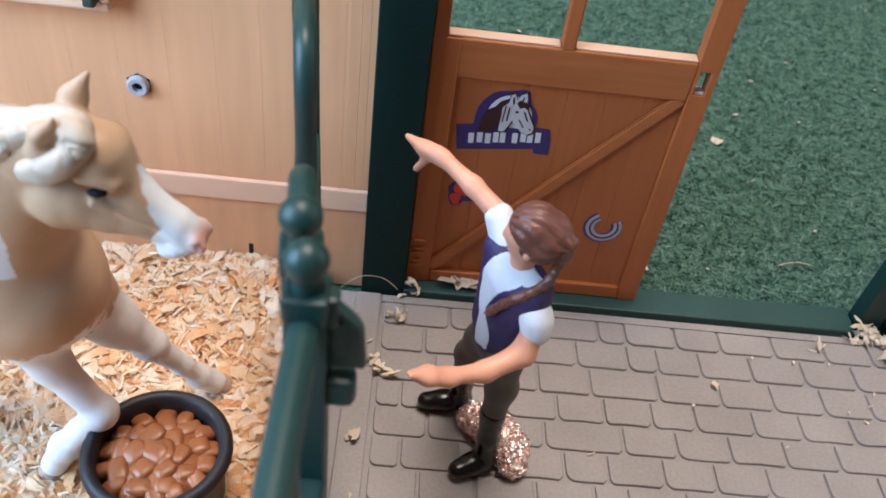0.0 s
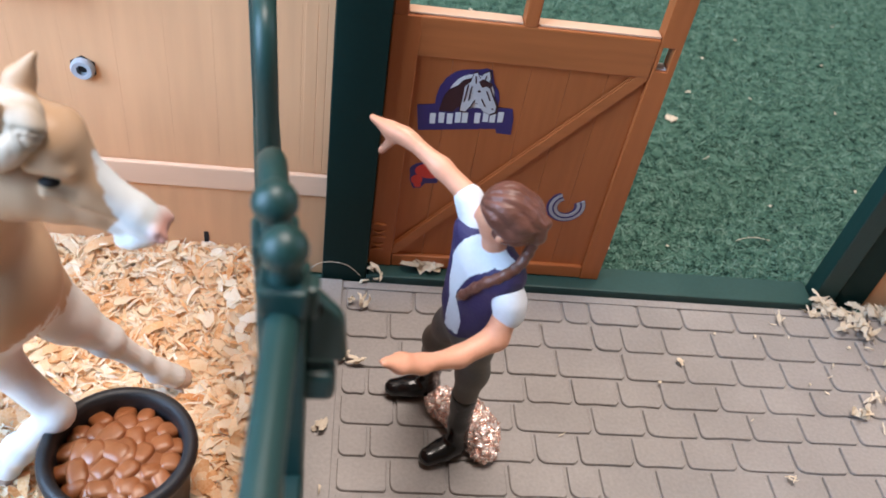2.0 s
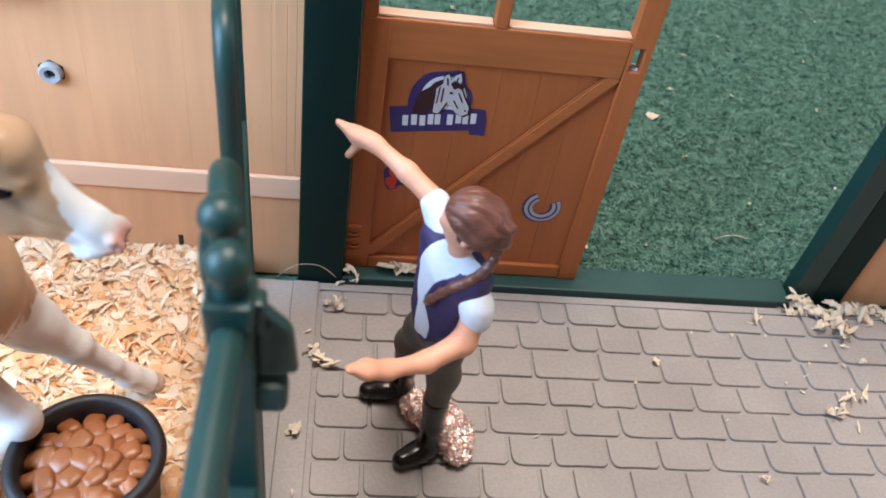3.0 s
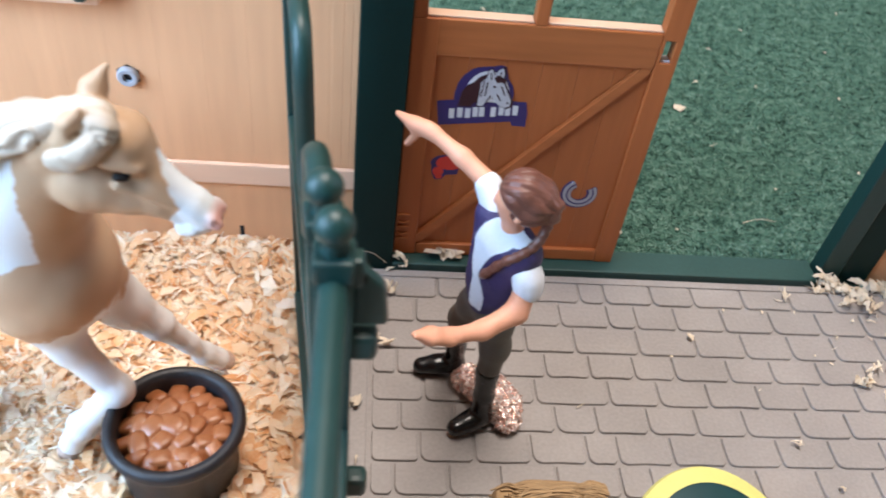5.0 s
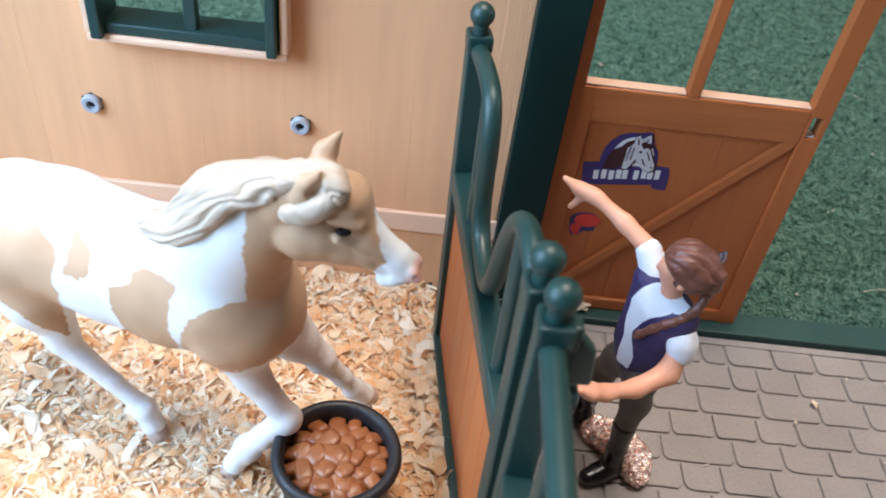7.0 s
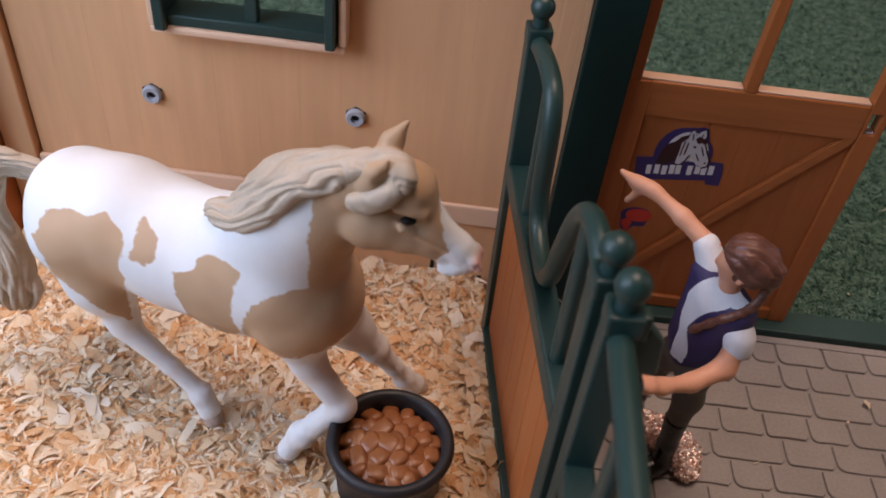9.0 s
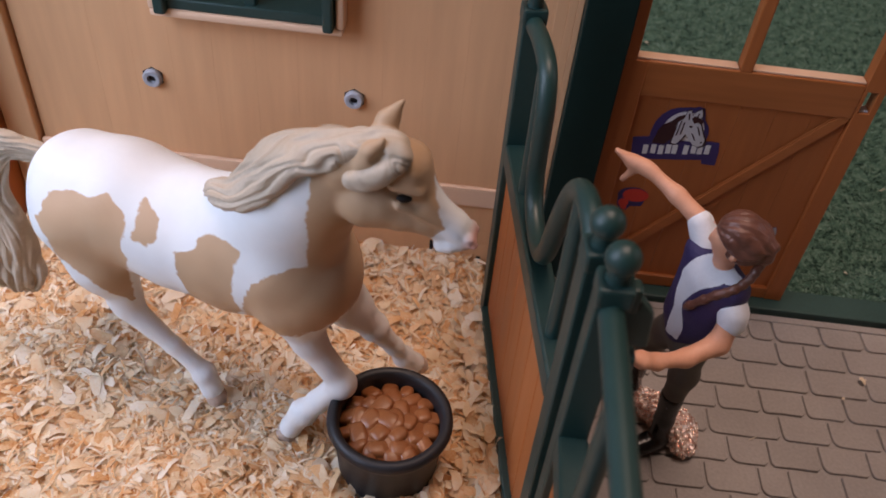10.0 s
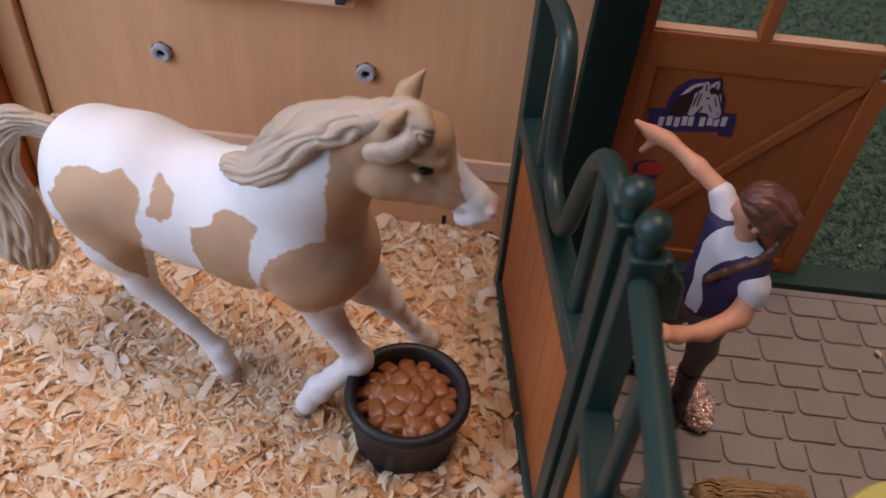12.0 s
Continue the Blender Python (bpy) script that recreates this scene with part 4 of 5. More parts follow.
    # forelock: a broad lock from between the ears, curling under the near ear to the jowl
    for k in range(4):
        w = (k - 1.5) * 0.085
        p = smooth_line([(-4.3 + w, 11.3, 11.3), (-4.02 + w, 11.08, 11.32), (-3.93 + w * 0.9, 10.93, 11.14 + w * 0.3), (-3.99 + w * 0.7, 10.84, 10.93 + w), (-4.2, 10.8, 10.76 + w), (-4.5, 10.82, 10.57 + w), (-4.84, 10.9, 10.47 + w * 0.6)], 4)
        for j, (a, b) in enumerate(zip(p, p[1:])):
            r = 0.115 - 0.002 * j
            M.append((a, b, r, r - 0.002, (1, 1, 1), 0.14))
    # tail: an arched root, then a thick wavy fall of locks
    spine = smooth_line([(-13.05, 14.3, 7.5), (-13.59, 14.3, 7.62), (-14.05, 14.3, 7.62), (-14.5, 14.3, 7.12), (-14.85, 14.3, 6.16), (-14.85, 14.3, 5.22), (-14.8, 14.25, 4.22), (-14.78, 14.2, 3.37), (-14.85, 14.2, 2.75)], 5)
    girth = [float(v) for v in np.interp(np.arange(len(spine)) / (len(spine) - 1), [0, 0.125, 0.25, 0.375, 0.5, 0.625, 0.75, 0.875, 1], [0.26, 0.32, 0.40, 0.46, 0.54, 0.72, 0.84, 0.84, 0.5])]
    m = len(spine)
    side = []
    for i in range(m):
        d = (spine[min(i + 1, m - 1)] - spine[max(i - 1, 0)]).normalized()
        side.append(Vector((-d.z, 0, d.x)))
    for i in range(m - 1):
        for w in (-0.45, 0.0, 0.45):
            M.append((spine[i] + side[i] * w * girth[i], spine[i + 1] + side[i + 1] * w * girth[i + 1], 0.52 * girth[i], 0.52 * girth[i + 1], (1, 0.6, 1), 0.1))
    for k in range(9):
        u = -1 + 2 * k / 8
        ph = 1.7 * k
        last = m - 1 - (k * 5 % 4)
        p = [spine[i] + side[i] * girth[i] * (0.86 * u + 0.13 * math.sin(0.34 * i + ph)) + Vector((0, -0.5 * girth[i] * math.sqrt(max(0.05, 1 - 0.9 * u * u)) - 0.02, 0)) for i in range(last + 1)]
        for i, (a, b) in enumerate(zip(p, p[1:])):
            r = girth[i] * (0.17 + 0.03 * math.sin(0.6 * i + ph))
            M.append((a, b, r, girth[i + 1] * 0.17, (1, 1, 1), 0.05))
    mv, mq = sculpt(M, (-16.8, 10.2, 1.6), (-3.2, 15.4, 11.8), 0.042)
    # lock field: rises across the strands, and cuts grooves between the locks
    x, y, z = mv[:, 0], mv[:, 1], mv[:, 2]
    grid = [(t / 40, u / 24) for t in range(41) for u in range(-4, 29)]
    at = np.array([tuple(mane_at(t, u)) for t, u in grid])
    tu = np.array(grid)
    lock = np.zeros(len(mv))
    for i in range(0, len(mv), 4000):
        d = ((mv[i:i + 4000, None, :] - at[None]) ** 2).sum(2)
        t, u = tu[d.argmin(1)].T
        lock[i:i + 4000] = 3.3 * u + 0.6 * np.sin(8 * t + 1.5 * u) + 0.28 * np.sin(17 * t + 6 * u)
    sp = np.array([tuple(p) for p in spine])
    sd, gi = np.array([tuple(p) for p in side]), np.array(girth)
    near = np.concatenate([((mv[i:i + 8000, None, :] - sp[None]) ** 2).sum(2).argmin(1) for i in range(0, len(mv), 8000)])
    across = ((mv - sp[near]) * sd[near]).sum(1) / gi[near]
    lock = np.where(x < -10, across * 3.1 + 0.45 * np.sin(0.34 * near + 1.3) + 0.2 * np.sin(2.1 * z), lock)
    fore = (x > -5.0) & (y < 11.1) & (z < 11.2) & (x + 0.55 * z < 2.1)
    lock = np.where(fore, np.hypot(x + 4.55, z - 11.15) * 1.6 + 0.5, lock)
    for _ in range(10):
        total, count = np.zeros(len(mv)), np.zeros(len(mv))
        for i in range(4):
            np.add.at(total, mq[:, i], lock[mq[:, (i + 1) % 4]] + lock[mq[:, (i + 3) % 4]])
            np.add.at(count, mq[:, i], 2)
        lock = 0.4 * lock + 0.6 * total / np.maximum(count, 1)
    q0, q1, q2, q3 = (mv[mq[:, i]] for i in range(4))
    fn = np.cross(q2 - q0, q3 - q1)
    nrm = np.zeros_like(mv)
    for i in range(4):
        np.add.at(nrm, mq[:, i], fn)
    nrm /= np.maximum(np.linalg.norm(nrm, axis=1), 1e-9)[:, None]
    if ((mv - mv.mean(0)) * nrm).sum() < 0:
        nrm = -nrm
    mv = mv + nrm * (np.where(fore, 0.0, 0.075) * (np.abs(np.sin(np.pi * lock)) - 0.6))[:, None]
    bm = bmesh.new()
    for y in (10.86, 11.84):
        ball(bm, (-3.74, y, 10.22), 0.16, 18, 12, (1.0, 0.6, 0.5))
    ob, v = mesh_from("toy_horse", [(verts, quads, 0), (mv, mq, 1), bm_group(bm, 2), (hv, hq, 3)], [M_COAT, M_MANE, M_EYE, M_HOOF], (-8.5, 13.3, 0.3))
    tagged(ob, "white and tan pinto toy horse with beige mane, foreleg lifted", "toy horse")

    def ell(c, r):
        return (1 - np.sqrt((((v - np.array(c)) / np.array(r)) ** 2).sum(1))) * min(r)

    def patch(poly, y0, sx, sz):
        """Signed field of a painted patch drawn on the flank: outline in x and z at depth y0, carried across the body on a slant."""
        p = np.stack([v[:, 0] - sx * (v[:, 1] - y0), v[:, 2] - sz * (v[:, 1] - y0)], 1)
        q = np.array(poly, float)
        d, inside = np.full(len(p), 9.0), np.zeros(len(p), bool)
        for a, b in zip(q, np.roll(q, -1, 0)):
            e = b - a
            t = np.clip(((p - a) @ e) / (e @ e), 0, 1)
            d = np.minimum(d, np.linalg.norm(p - a - t[:, None] * e, axis=1))
            cross = ((a[1] > p[:, 1]) != (b[1] > p[:, 1])) & (p[:, 0] < a[0] + (p[:, 1] - a[1]) * e[0] / (e[1] if e[1] else 1e-9))
            inside ^= cross
        return np.where(inside, d, -d)

    rump = patch([(-12.5, 7.1), (-12.0, 7.95), (-11.4, 8.15), (-11.05, 7.9), (-10.55, 8.15), (-10.25, 7.45), (-10.55, 6.5), (-10.5, 5.25), (-10.5, 4.45), (-11.4, 4.9), (-12.3, 5.9)], 12.4, -0.6, -0.98)
    spot = patch([(-9.6, 8.3), (-9.42, 7.65), (-9.55, 7.05), (-9.85, 6.75), (-10.18, 6.95), (-10.02, 7.3), (-9.85, 7.85)], 12.2, -0.49, -0.92)
    belly = patch([(-8.95, 7.3), (-8.5, 7.4), (-8.35, 7.8), (-8.0, 8.05), (-7.4, 7.55), (-7.6, 6.9), (-7.7, 6.1), (-7.55, 5.6), (-8.0, 5.0), (-8.7, 5.7), (-8.95, 6.6)], 11.6, -0.40, -1.04)
    chest = patch([(-7.45, 5.95), (-7.2, 6.6), (-6.5, 7.2), (-5.85, 7.55), (-5.78, 8.2), (-5.82, 9.05), (-5.7, 10.1), (-5.4, 11.3), (-4.8, 13.2), (-1.5, 13.2), (-1.5, 7.5), (-4.5, 6.9), (-4.9, 6.2), (-5.55, 5.5), (-6.1, 5.15), (-6.65, 5.05), (-7.15, 5.3)], 11.4, -0.25, -1.1)
    blaze = patch([(-3.22, 10.4), (-2.95, 9.1), (-3.25, 8.65), (-3.2, 7.0), (-1.2, 7.0), (-1.2, 10.8), (-2.95, 10.75)], 11.4, -0.1, -0.9)
    tan = np.maximum(np.maximum(np.maximum(rump, spot), np.maximum(belly, chest)), -1.0)
    tan = np.minimum(tan, -blaze)
    tan[v[:, 2] < 4.0] = -0.5
    far_leg = np.minimum(v[:, 1] - 13.0, np.minimum(5.3 - v[:, 2], v[:, 0] + 6.1)) * 0.8
    tan = np.minimum(tan, -far_leg)
    pink = ell((-2.14, 11.2, 8.97), (0.32, 0.6, 0.4))
    strand = np.zeros(len(v))
    strand[len(verts):len(verts) + len(mv)] = lock
    for key, val in (("tan", tan), ("pink", pink), ("lock", strand)):
        ob.data.attributes.new(key, "FLOAT", "POINT").data.foreach_set("value", val.astype(np.float32))


def doll():
    """Toy rider doll as one plain mesh, pointing with one arm."""
    o = (1, 1, 1)

    def chain(pts, rads, flat=o, k=0.15):
        return [(a, b, ra, rb, flat, k) for a, b, ra, rb in zip(pts, pts[1:], rads, rads[1:])]

    lo, hi = (0.3, 10.4, -0.05), (5.6, 16.4, 9.6)
    skin = chain([(3.72, 13.28, 6.9), (3.72, 13.26, 7.6)], [0.32, 0.26]) + chain([(3.66, 13.26, 7.92), (3.62, 13.25, 8.2)], [0.34, 0.4]) + chain([(3.27, 13.36, 8.1), (3.24, 13.38, 8.04)], [0.07, 0.06], o, 0.1)
    skin += chain([(3.3, 14.1, 7.85), (2.6, 14.68, 8.2), (1.93, 15.18, 8.47), (1.75, 15.3, 8.5)], [0.25, 0.21, 0.165, 0.15])
    skin += chain([(1.75, 15.3, 8.5), (1.5, 15.45, 8.5), (1.1, 15.68, 8.62)], [0.19, 0.17, 0.085]) + chain([(1.62, 15.35, 8.4), (1.36, 15.4, 7.98)], [0.12, 0.09], o, 0.08)
    skin += chain([(3.68, 12.79, 8.0), (3.73, 12.76, 8.1)], [0.09, 0.1], o, 0.05)
    skin += chain([(4.2, 12.6, 6.4), (4.0, 12.32, 5.65), (3.2, 11.9, 5.45), (2.4, 11.5, 5.65)], [0.27, 0.27, 0.225, 0.175]) + chain([(2.4, 11.5, 5.65), (1.95, 11.25, 5.95), (1.6, 11.05, 6.2)], [0.22, 0.2, 0.1], (1, 1.15, 0.8))
    hair = chain([(3.98, 13.18, 8.3), (3.82, 13.2, 8.44)], [0.6, 0.54], (1, 1, 0.98)) + chain([(4.42, 12.92, 8.35), (4.42, 12.85, 8.1)], [0.2, 0.18], o, 0.08)
    for k in range(5):
        hair += chain([(4.46 + 0.1 * math.cos(1.3 * k), 12.95 + 0.1 * math.sin(1.3 * k), 8.36 - 0.07 * k), (4.5 + 0.06 * math.cos(1.3 * k + 1), 12.95, 8.3 - 0.07 * k)], [0.13, 0.1], o, 0.015)
    braid = smooth_line([(4.42, 12.9, 8.1), (4.36, 12.85, 7.7), (4.2, 12.74, 7.38), (3.86, 12.60, 7.16), (3.53, 12.68, 6.85), (3.2, 13.05, 6.05)], 4)
    for j, (a, b) in enumerate(zip(braid, braid[1:])):
        hair += [(a, b, 0.1 + 0.03 * (j % 2), 0.09, o, 0.03)]
    torso = chain([(4.02, 12.9, 6.95), (3.3, 13.85, 7.3)], [0.43, 0.36], o, 0.3)
    torso += chain([(3.72, 13.35, 6.8), (3.7, 13.5, 5.9), (3.65, 13.65, 5.1), (3.62, 13.65, 4.75)], [0.58, 0.52, 0.5, 0.54], (1, 1, 1), 0.3)
    torso += chain([(3.95, 13.0, 6.7), (3.9, 13.25, 5.2)], [0.42, 0.42], o, 0.3) + chain([(3.35, 13.8, 6.8), (3.4, 13.95, 5.2)], [0.38, 0.4], o, 0.3)
    sleeve = chain([(4.12, 12.70, 6.62), (4.17, 12.62, 6.45), (4.2, 12.55, 6.2)], [0.33, 0.34, 0.35]) + chain([(3.42, 13.88, 7.45), (3.2, 14.15, 7.86)], [0.37, 0.32])
    breech = chain([(3.65, 13.65, 4.75), (3.85, 13.35, 4.2), (3.95, 13.28, 3.3), (3.9, 13.28, 2.2)], [0.50, 0.43, 0.36, 0.31], o, 0.3) + chain([(3.5, 13.85, 4.7), (3.38, 14.12, 4.0), (3.22, 14.5, 3.0), (3.26, 14.92, 1.9)], [0.45, 0.39, 0.35, 0.31], o, 0.3)
    boots = chain([(3.9, 13.28, 2.3), (3.93, 13.24, 1.3), (3.95, 13.22, 0.6)], [0.34, 0.28, 0.29]) + chain([(3.95, 13.2, 0.4), (3.6, 13.02, 0.34), (3.25, 12.85, 0.29)], [0.33, 0.29, 0.26], (1, 1, 0.9))
    boots += chain([(3.25, 14.95, 2.0), (3.28, 15.05, 1.2), (3.3, 15.08, 0.6)], [0.34, 0.28, 0.29]) + chain([(3.3, 15.05, 0.42), (2.8, 15.03, 0.36), (2.35, 15.0, 0.3)], [0.33, 0.29, 0.26], (1, 1, 0.9))
    groups = []
    for slot, prims in ((0, skin), (1, hair), (4, breech), (5, boots), (2, sleeve)):
        vv, qq = sculpt(prims, lo, hi, 0.042 if slot == 1 else 0.055, relax=1 if slot == 1 else 2)
        if slot == 1:
            # combed strands run over the cap from the brow to the knot at the back
            c, axis, up = np.array((3.9, 13.19, 8.36)), np.array((0.86, -0.48, -0.15)), np.array((0.15, 0.0, 0.98))
            side = np.cross(axis, up)
            d = vv - c
            along, th = d @ axis, np.arctan2(d @ side, d @ up)
            cap = np.clip((0.85 - np.linalg.norm(d, axis=1)) / 0.15, 0, 1)
            ridge = np.abs(np.sin(6.5 * th + 1.6 * np.sin(3.1 * along + 2 * th) + 0.9 * along)) ** 0.8 - 0.5
            vv = vv + d / np.linalg.norm(d, axis=1)[:, None] * (0.045 * ridge * cap)[:, None]
        groups.append((vv, qq, slot))
    # vest over shirt: the shirt shows in the open front
    vv, qq = sculpt(torso, (2.4, 12.2, 4.0), (5.0, 14.9, 8.0), 0.04)
    mid = vv[qq].mean(1)
    ang = np.degrees(np.arctan2((mid[:, 0] - 3.68) * 0.54 + (mid[:, 1] - 13.45) * -0.84, -(mid[:, 0] - 3.68) * 0.84 - (mid[:, 1] - 13.45) * 0.54))
    near = np.interp(mid[:, 2], [4.7, 5.2, 5.6, 6.0, 6.5, 6.9, 7.25, 7.35], [9, 13, -3, -12, 8, 28, 60, 95])
    far = np.interp(mid[:, 2], [4.7, 5.6, 6.1, 6.7, 7.2, 7.45], [-36, -39, -46, -47, -36, -29])
    front = (ang < near) & (ang > far) & (mid[:, 2] > 4.72)
    groups.append((vv, qq[front], 2))
    groups.append((vv, qq[~front], 3))
    ob, _ = mesh_from("toy_rider_doll", groups, [M_SKIN, M_HAIR, M_SHIRT, M_VEST, M_BREECHES, M_BOOT], (3.6, 13.8, 0))
    tagged(ob, "plastic rider doll in violet vest and black boots, pointing", "doll")
    pv, pq = sculpt(chain([(3.7, 14.55, 0.3), (4.25, 14.1, 0.42), (4.6, 13.6, 0.42), (4.72, 13.15, 0.32)], [0.48, 0.54, 0.52, 0.40], (1, 1, 0.85), 0.2), (2.8, 12.3, -0.1), (5.7, 15.6, 1.3), 0.062)
    rng = np.random.default_rng(3)
    pv = pv + rng.normal(0, 0.029, pv.shape)
    ob, _ = mesh_from("glitter_putty", [(pv, pq, 0)], [M_FOIL], (4.1, 13.8, 0), smooth=False)
    tagged(ob, "crumpled copper glitter putty lump holding the doll's boots", "putty")


# ---- loose things ----
def feed_tub():
    cx, cy = -3.77, 11.2
    root = thing("feed_tub", (cx, cy, 0.1), label="round charcoal rubber feed tub standing in the shavings", category="feed tub")
    bm = bmesh.new()
    lathe(bm, [(0, 0.1), (1.18, 0.1), (1.28, 0.16), (1.36, 0.9), (1.44, 2.2), (1.5, 2.35), (1.6, 2.42), (1.645, 2.55), (1.62, 2.68), (1.54, 2.76), (1.44, 2.76), (1.36, 2.7), (1.32, 2.55), (1.27, 1.6), (0, 1.6)], cx, cy, 48)
    part("tub", bm, M_TUB, root, "", 60)
    bm = bmesh.new()
    lathe(bm, [(0, 2.52), (0.5, 2.5), (0.85, 2.44), (1.1, 2.28), (1.27, 1.7)], cx, cy, 36)
    feed = part("feed", bm, M_FEED, root, "glossy reddish-brown moulded feed pieces", 60)
    rng = random.Random(11)
    for ring, count, size in ((0.12, 2, 0.26), (0.5, 6, 0.25), (0.84, 9, 0.23), (1.08, 14, 0.22)):
        for j in range(count):
            a = 2 * math.pi * (j + rng.uniform(-0.16, 0.16)) / count + ring * 2
            rr = ring + rng.uniform(-0.04, 0.04)
            x, y = cx + rr * math.cos(a), cy + rr * math.sin(a)
            bm = bmesh.new()
            bmesh.ops.create_icosphere(bm, subdivisions=3, radius=1)
            turn = a + rng.uniform(-0.35, 0.35) + (rng.uniform(0.9, 2.2) if ring < 1.0 and rng.random() < 0.6 else 0)
            m = Matrix.Translation((x, y, 2.43 - 0.2 * (ring / 1.1) ** 2 + rng.uniform(-0.02, 0.03))) @ Euler((rng.uniform(-0.12, 0.12), 0.35 * (ring / 1.1) ** 2 + rng.uniform(-0.15, 0.15), turn)).to_matrix().to_4x4() @ Matrix.Diagonal((size * rng.uniform(1.05, 1.5), size * rng.uniform(0.85, 1.1), 0.2, 1))
            for v in bm.verts:
                c = v.co
                c = Vector([math.copysign(abs(q) ** 0.62, q) for q in c])
                v.co = m @ c
            for v in bm.verts:
                v.co += Vector((noise.noise(v.co * 4), noise.noise(v.co * 4 + Vector((7, 0, 0))), noise.noise(v.co * 4 + Vector((0, 9, 0))))) * 0.03
            part("pellet", bm, M_FEED, feed, "", True)


def bale(at, turn, size, m, name, label):
    """A small tied bale: a bulging bundle of straws laid along it, drawn in by two cords near its ends."""
    root = thing(name, at, turn, label=label, category="bale")
    lx, ly, lz = size
    rng = random.Random(7)
    ties = (-0.3, 0.3)

    def skin(x, w, out=0.0):
        """A point of the rounded bundle at length x and angle w round it."""
        f = 1.0 - 0.13 * sum(math.exp(-((x / lx - c) / 0.045) ** 2) for c in ties) - 0.1 * max(0.0, abs(x / lx) - 0.4) / 0.1
        f += 0.03 * math.sin(5 * w + 3 * x) + out
        c, d = math.cos(w), math.sin(w)
        return Vector((x, ly / 2 * f * math.copysign(abs(c) ** 0.6, c), lz / 2 + lz / 2 * (f if d > 0 else 1.0) * math.copysign(abs(d) ** 0.6, d)))

    bm = bmesh.new()
    rings = [[bm.verts.new(skin(lx * (i / 30 - 0.5), 2 * math.pi * k / 28, -0.05)) for k in range(28)] for i in range(31)]
    for p, q in zip(rings, rings[1:]):
        for k in range(28):
            bm.faces.new((p[k], p[(k + 1) % 28], q[(k + 1) % 28], q[k]))
    bm.faces.new(list(reversed(rings[0])))
    bm.faces.new(rings[-1])
    part("core", bm, m, root, "", True, world_at=False)
    bm = bmesh.new()
    for _ in range(520):
        w = rng.uniform(-0.6, math.pi + 0.6)
        x0 = rng.uniform(-0.52, 0.35) * lx
        x1 = min(0.53 * lx, x0 + rng.uniform(0.25, 0.7) * lx)
        sway, o = rng.uniform(-0.12, 0.12), rng.uniform(-0.02, 0.04)
        tube(bm, [skin(x0 + (x1 - x0) * i / 6, w + sway * math.sin(3 * i / 6), o) for i in range(7)], rng.uniform(0.018, 0.034), 4)
    tagged(part("straw_cover", bm, m, root, world_at=False), kind="stuff")
    for c in ties:
        bm = bmesh.new()
        tube(bm, [skin(c * lx, -0.5 + (math.pi + 1.0) * k / 18, 0.03) for k in range(19)], 0.05, 6)
        part("cord", bm, M_HAY, root, world_at=False)


def rounded_pad():
    """Deep teal saddle-pad-like shape with a yellow edge, lying by the bales."""
    root = thing("saddle_pad", (9.0, 8.6, 0), label="deep teal toy saddle pad with a bright yellow border", category="saddle pad")
    bm = bmesh.new()
    cx, cy = 9.2, 8.35
    out = [(cx + 2.2 * math.cos(a), cy + 2.35 * math.sin(a)) for a in [radians(6 * k) for k in range(60)]]
    n = len(out)
    def ring(f, z):
        return [bm.verts.new((cx + (x - cx) * f, cy + (y - cy) * f, z(x, y, f))) for x, y in out]
    hump = lambda x, y, f: 1.95 - 0.5 * ((x - cx) / 2.2) ** 2 * f * f
    rings = [ring(1.0, lambda x, y, f: hump(x, y, f) - 0.3), ring(1.02, lambda x, y, f: hump(x, y, f) - 0.08), ring(0.99, hump), ring(0.80, lambda x, y, f: hump(x, y, f) + 0.02)]
    for a, b in zip(rings, rings[1:]):
        for k in range(n):
            bm.faces.new((a[k], a[(k + 1) % n], b[(k + 1) % n], b[k]))
    part("border", bm, M_YELLOW, root)
    bm = bmesh.new()
    rings = [ring(0.81, lambda x, y, f: hump(x, y, f) - 0.01), ring(0.4, lambda x, y, f: hump(x, y, f) + 0.02)]
    for k in range(n):
        bm.faces.new((rings[0][k], rings[0][(k + 1) % n], rings[1][(k + 1) % n], rings[1][k]))
    bm.faces.new(rings[1])
    part("centre", bm, M_TEAL, root)
    part("support", boxes((8.0, 10.2, 6.9, 9.4, 0.0, 1.5), bevel=0.15), M_TEAL, root)


def bed_height(x, y):
    h = 0.28 + 0.22 * noise.noise((x * 0.35, y * 0.35, 1.7)) + 0.12 * noise.noise((x * 0.9, y * 0.9, 5.1))
    h += 0.35 * math.exp(-((y - 19.6) / 1.2) ** 2) * (0.6 + 0.4 * math.sin(x * 0.9))
    return max(0.05, h)


def fence_x(y):
    return -0.15 - 0.125 * (y - 7.9)


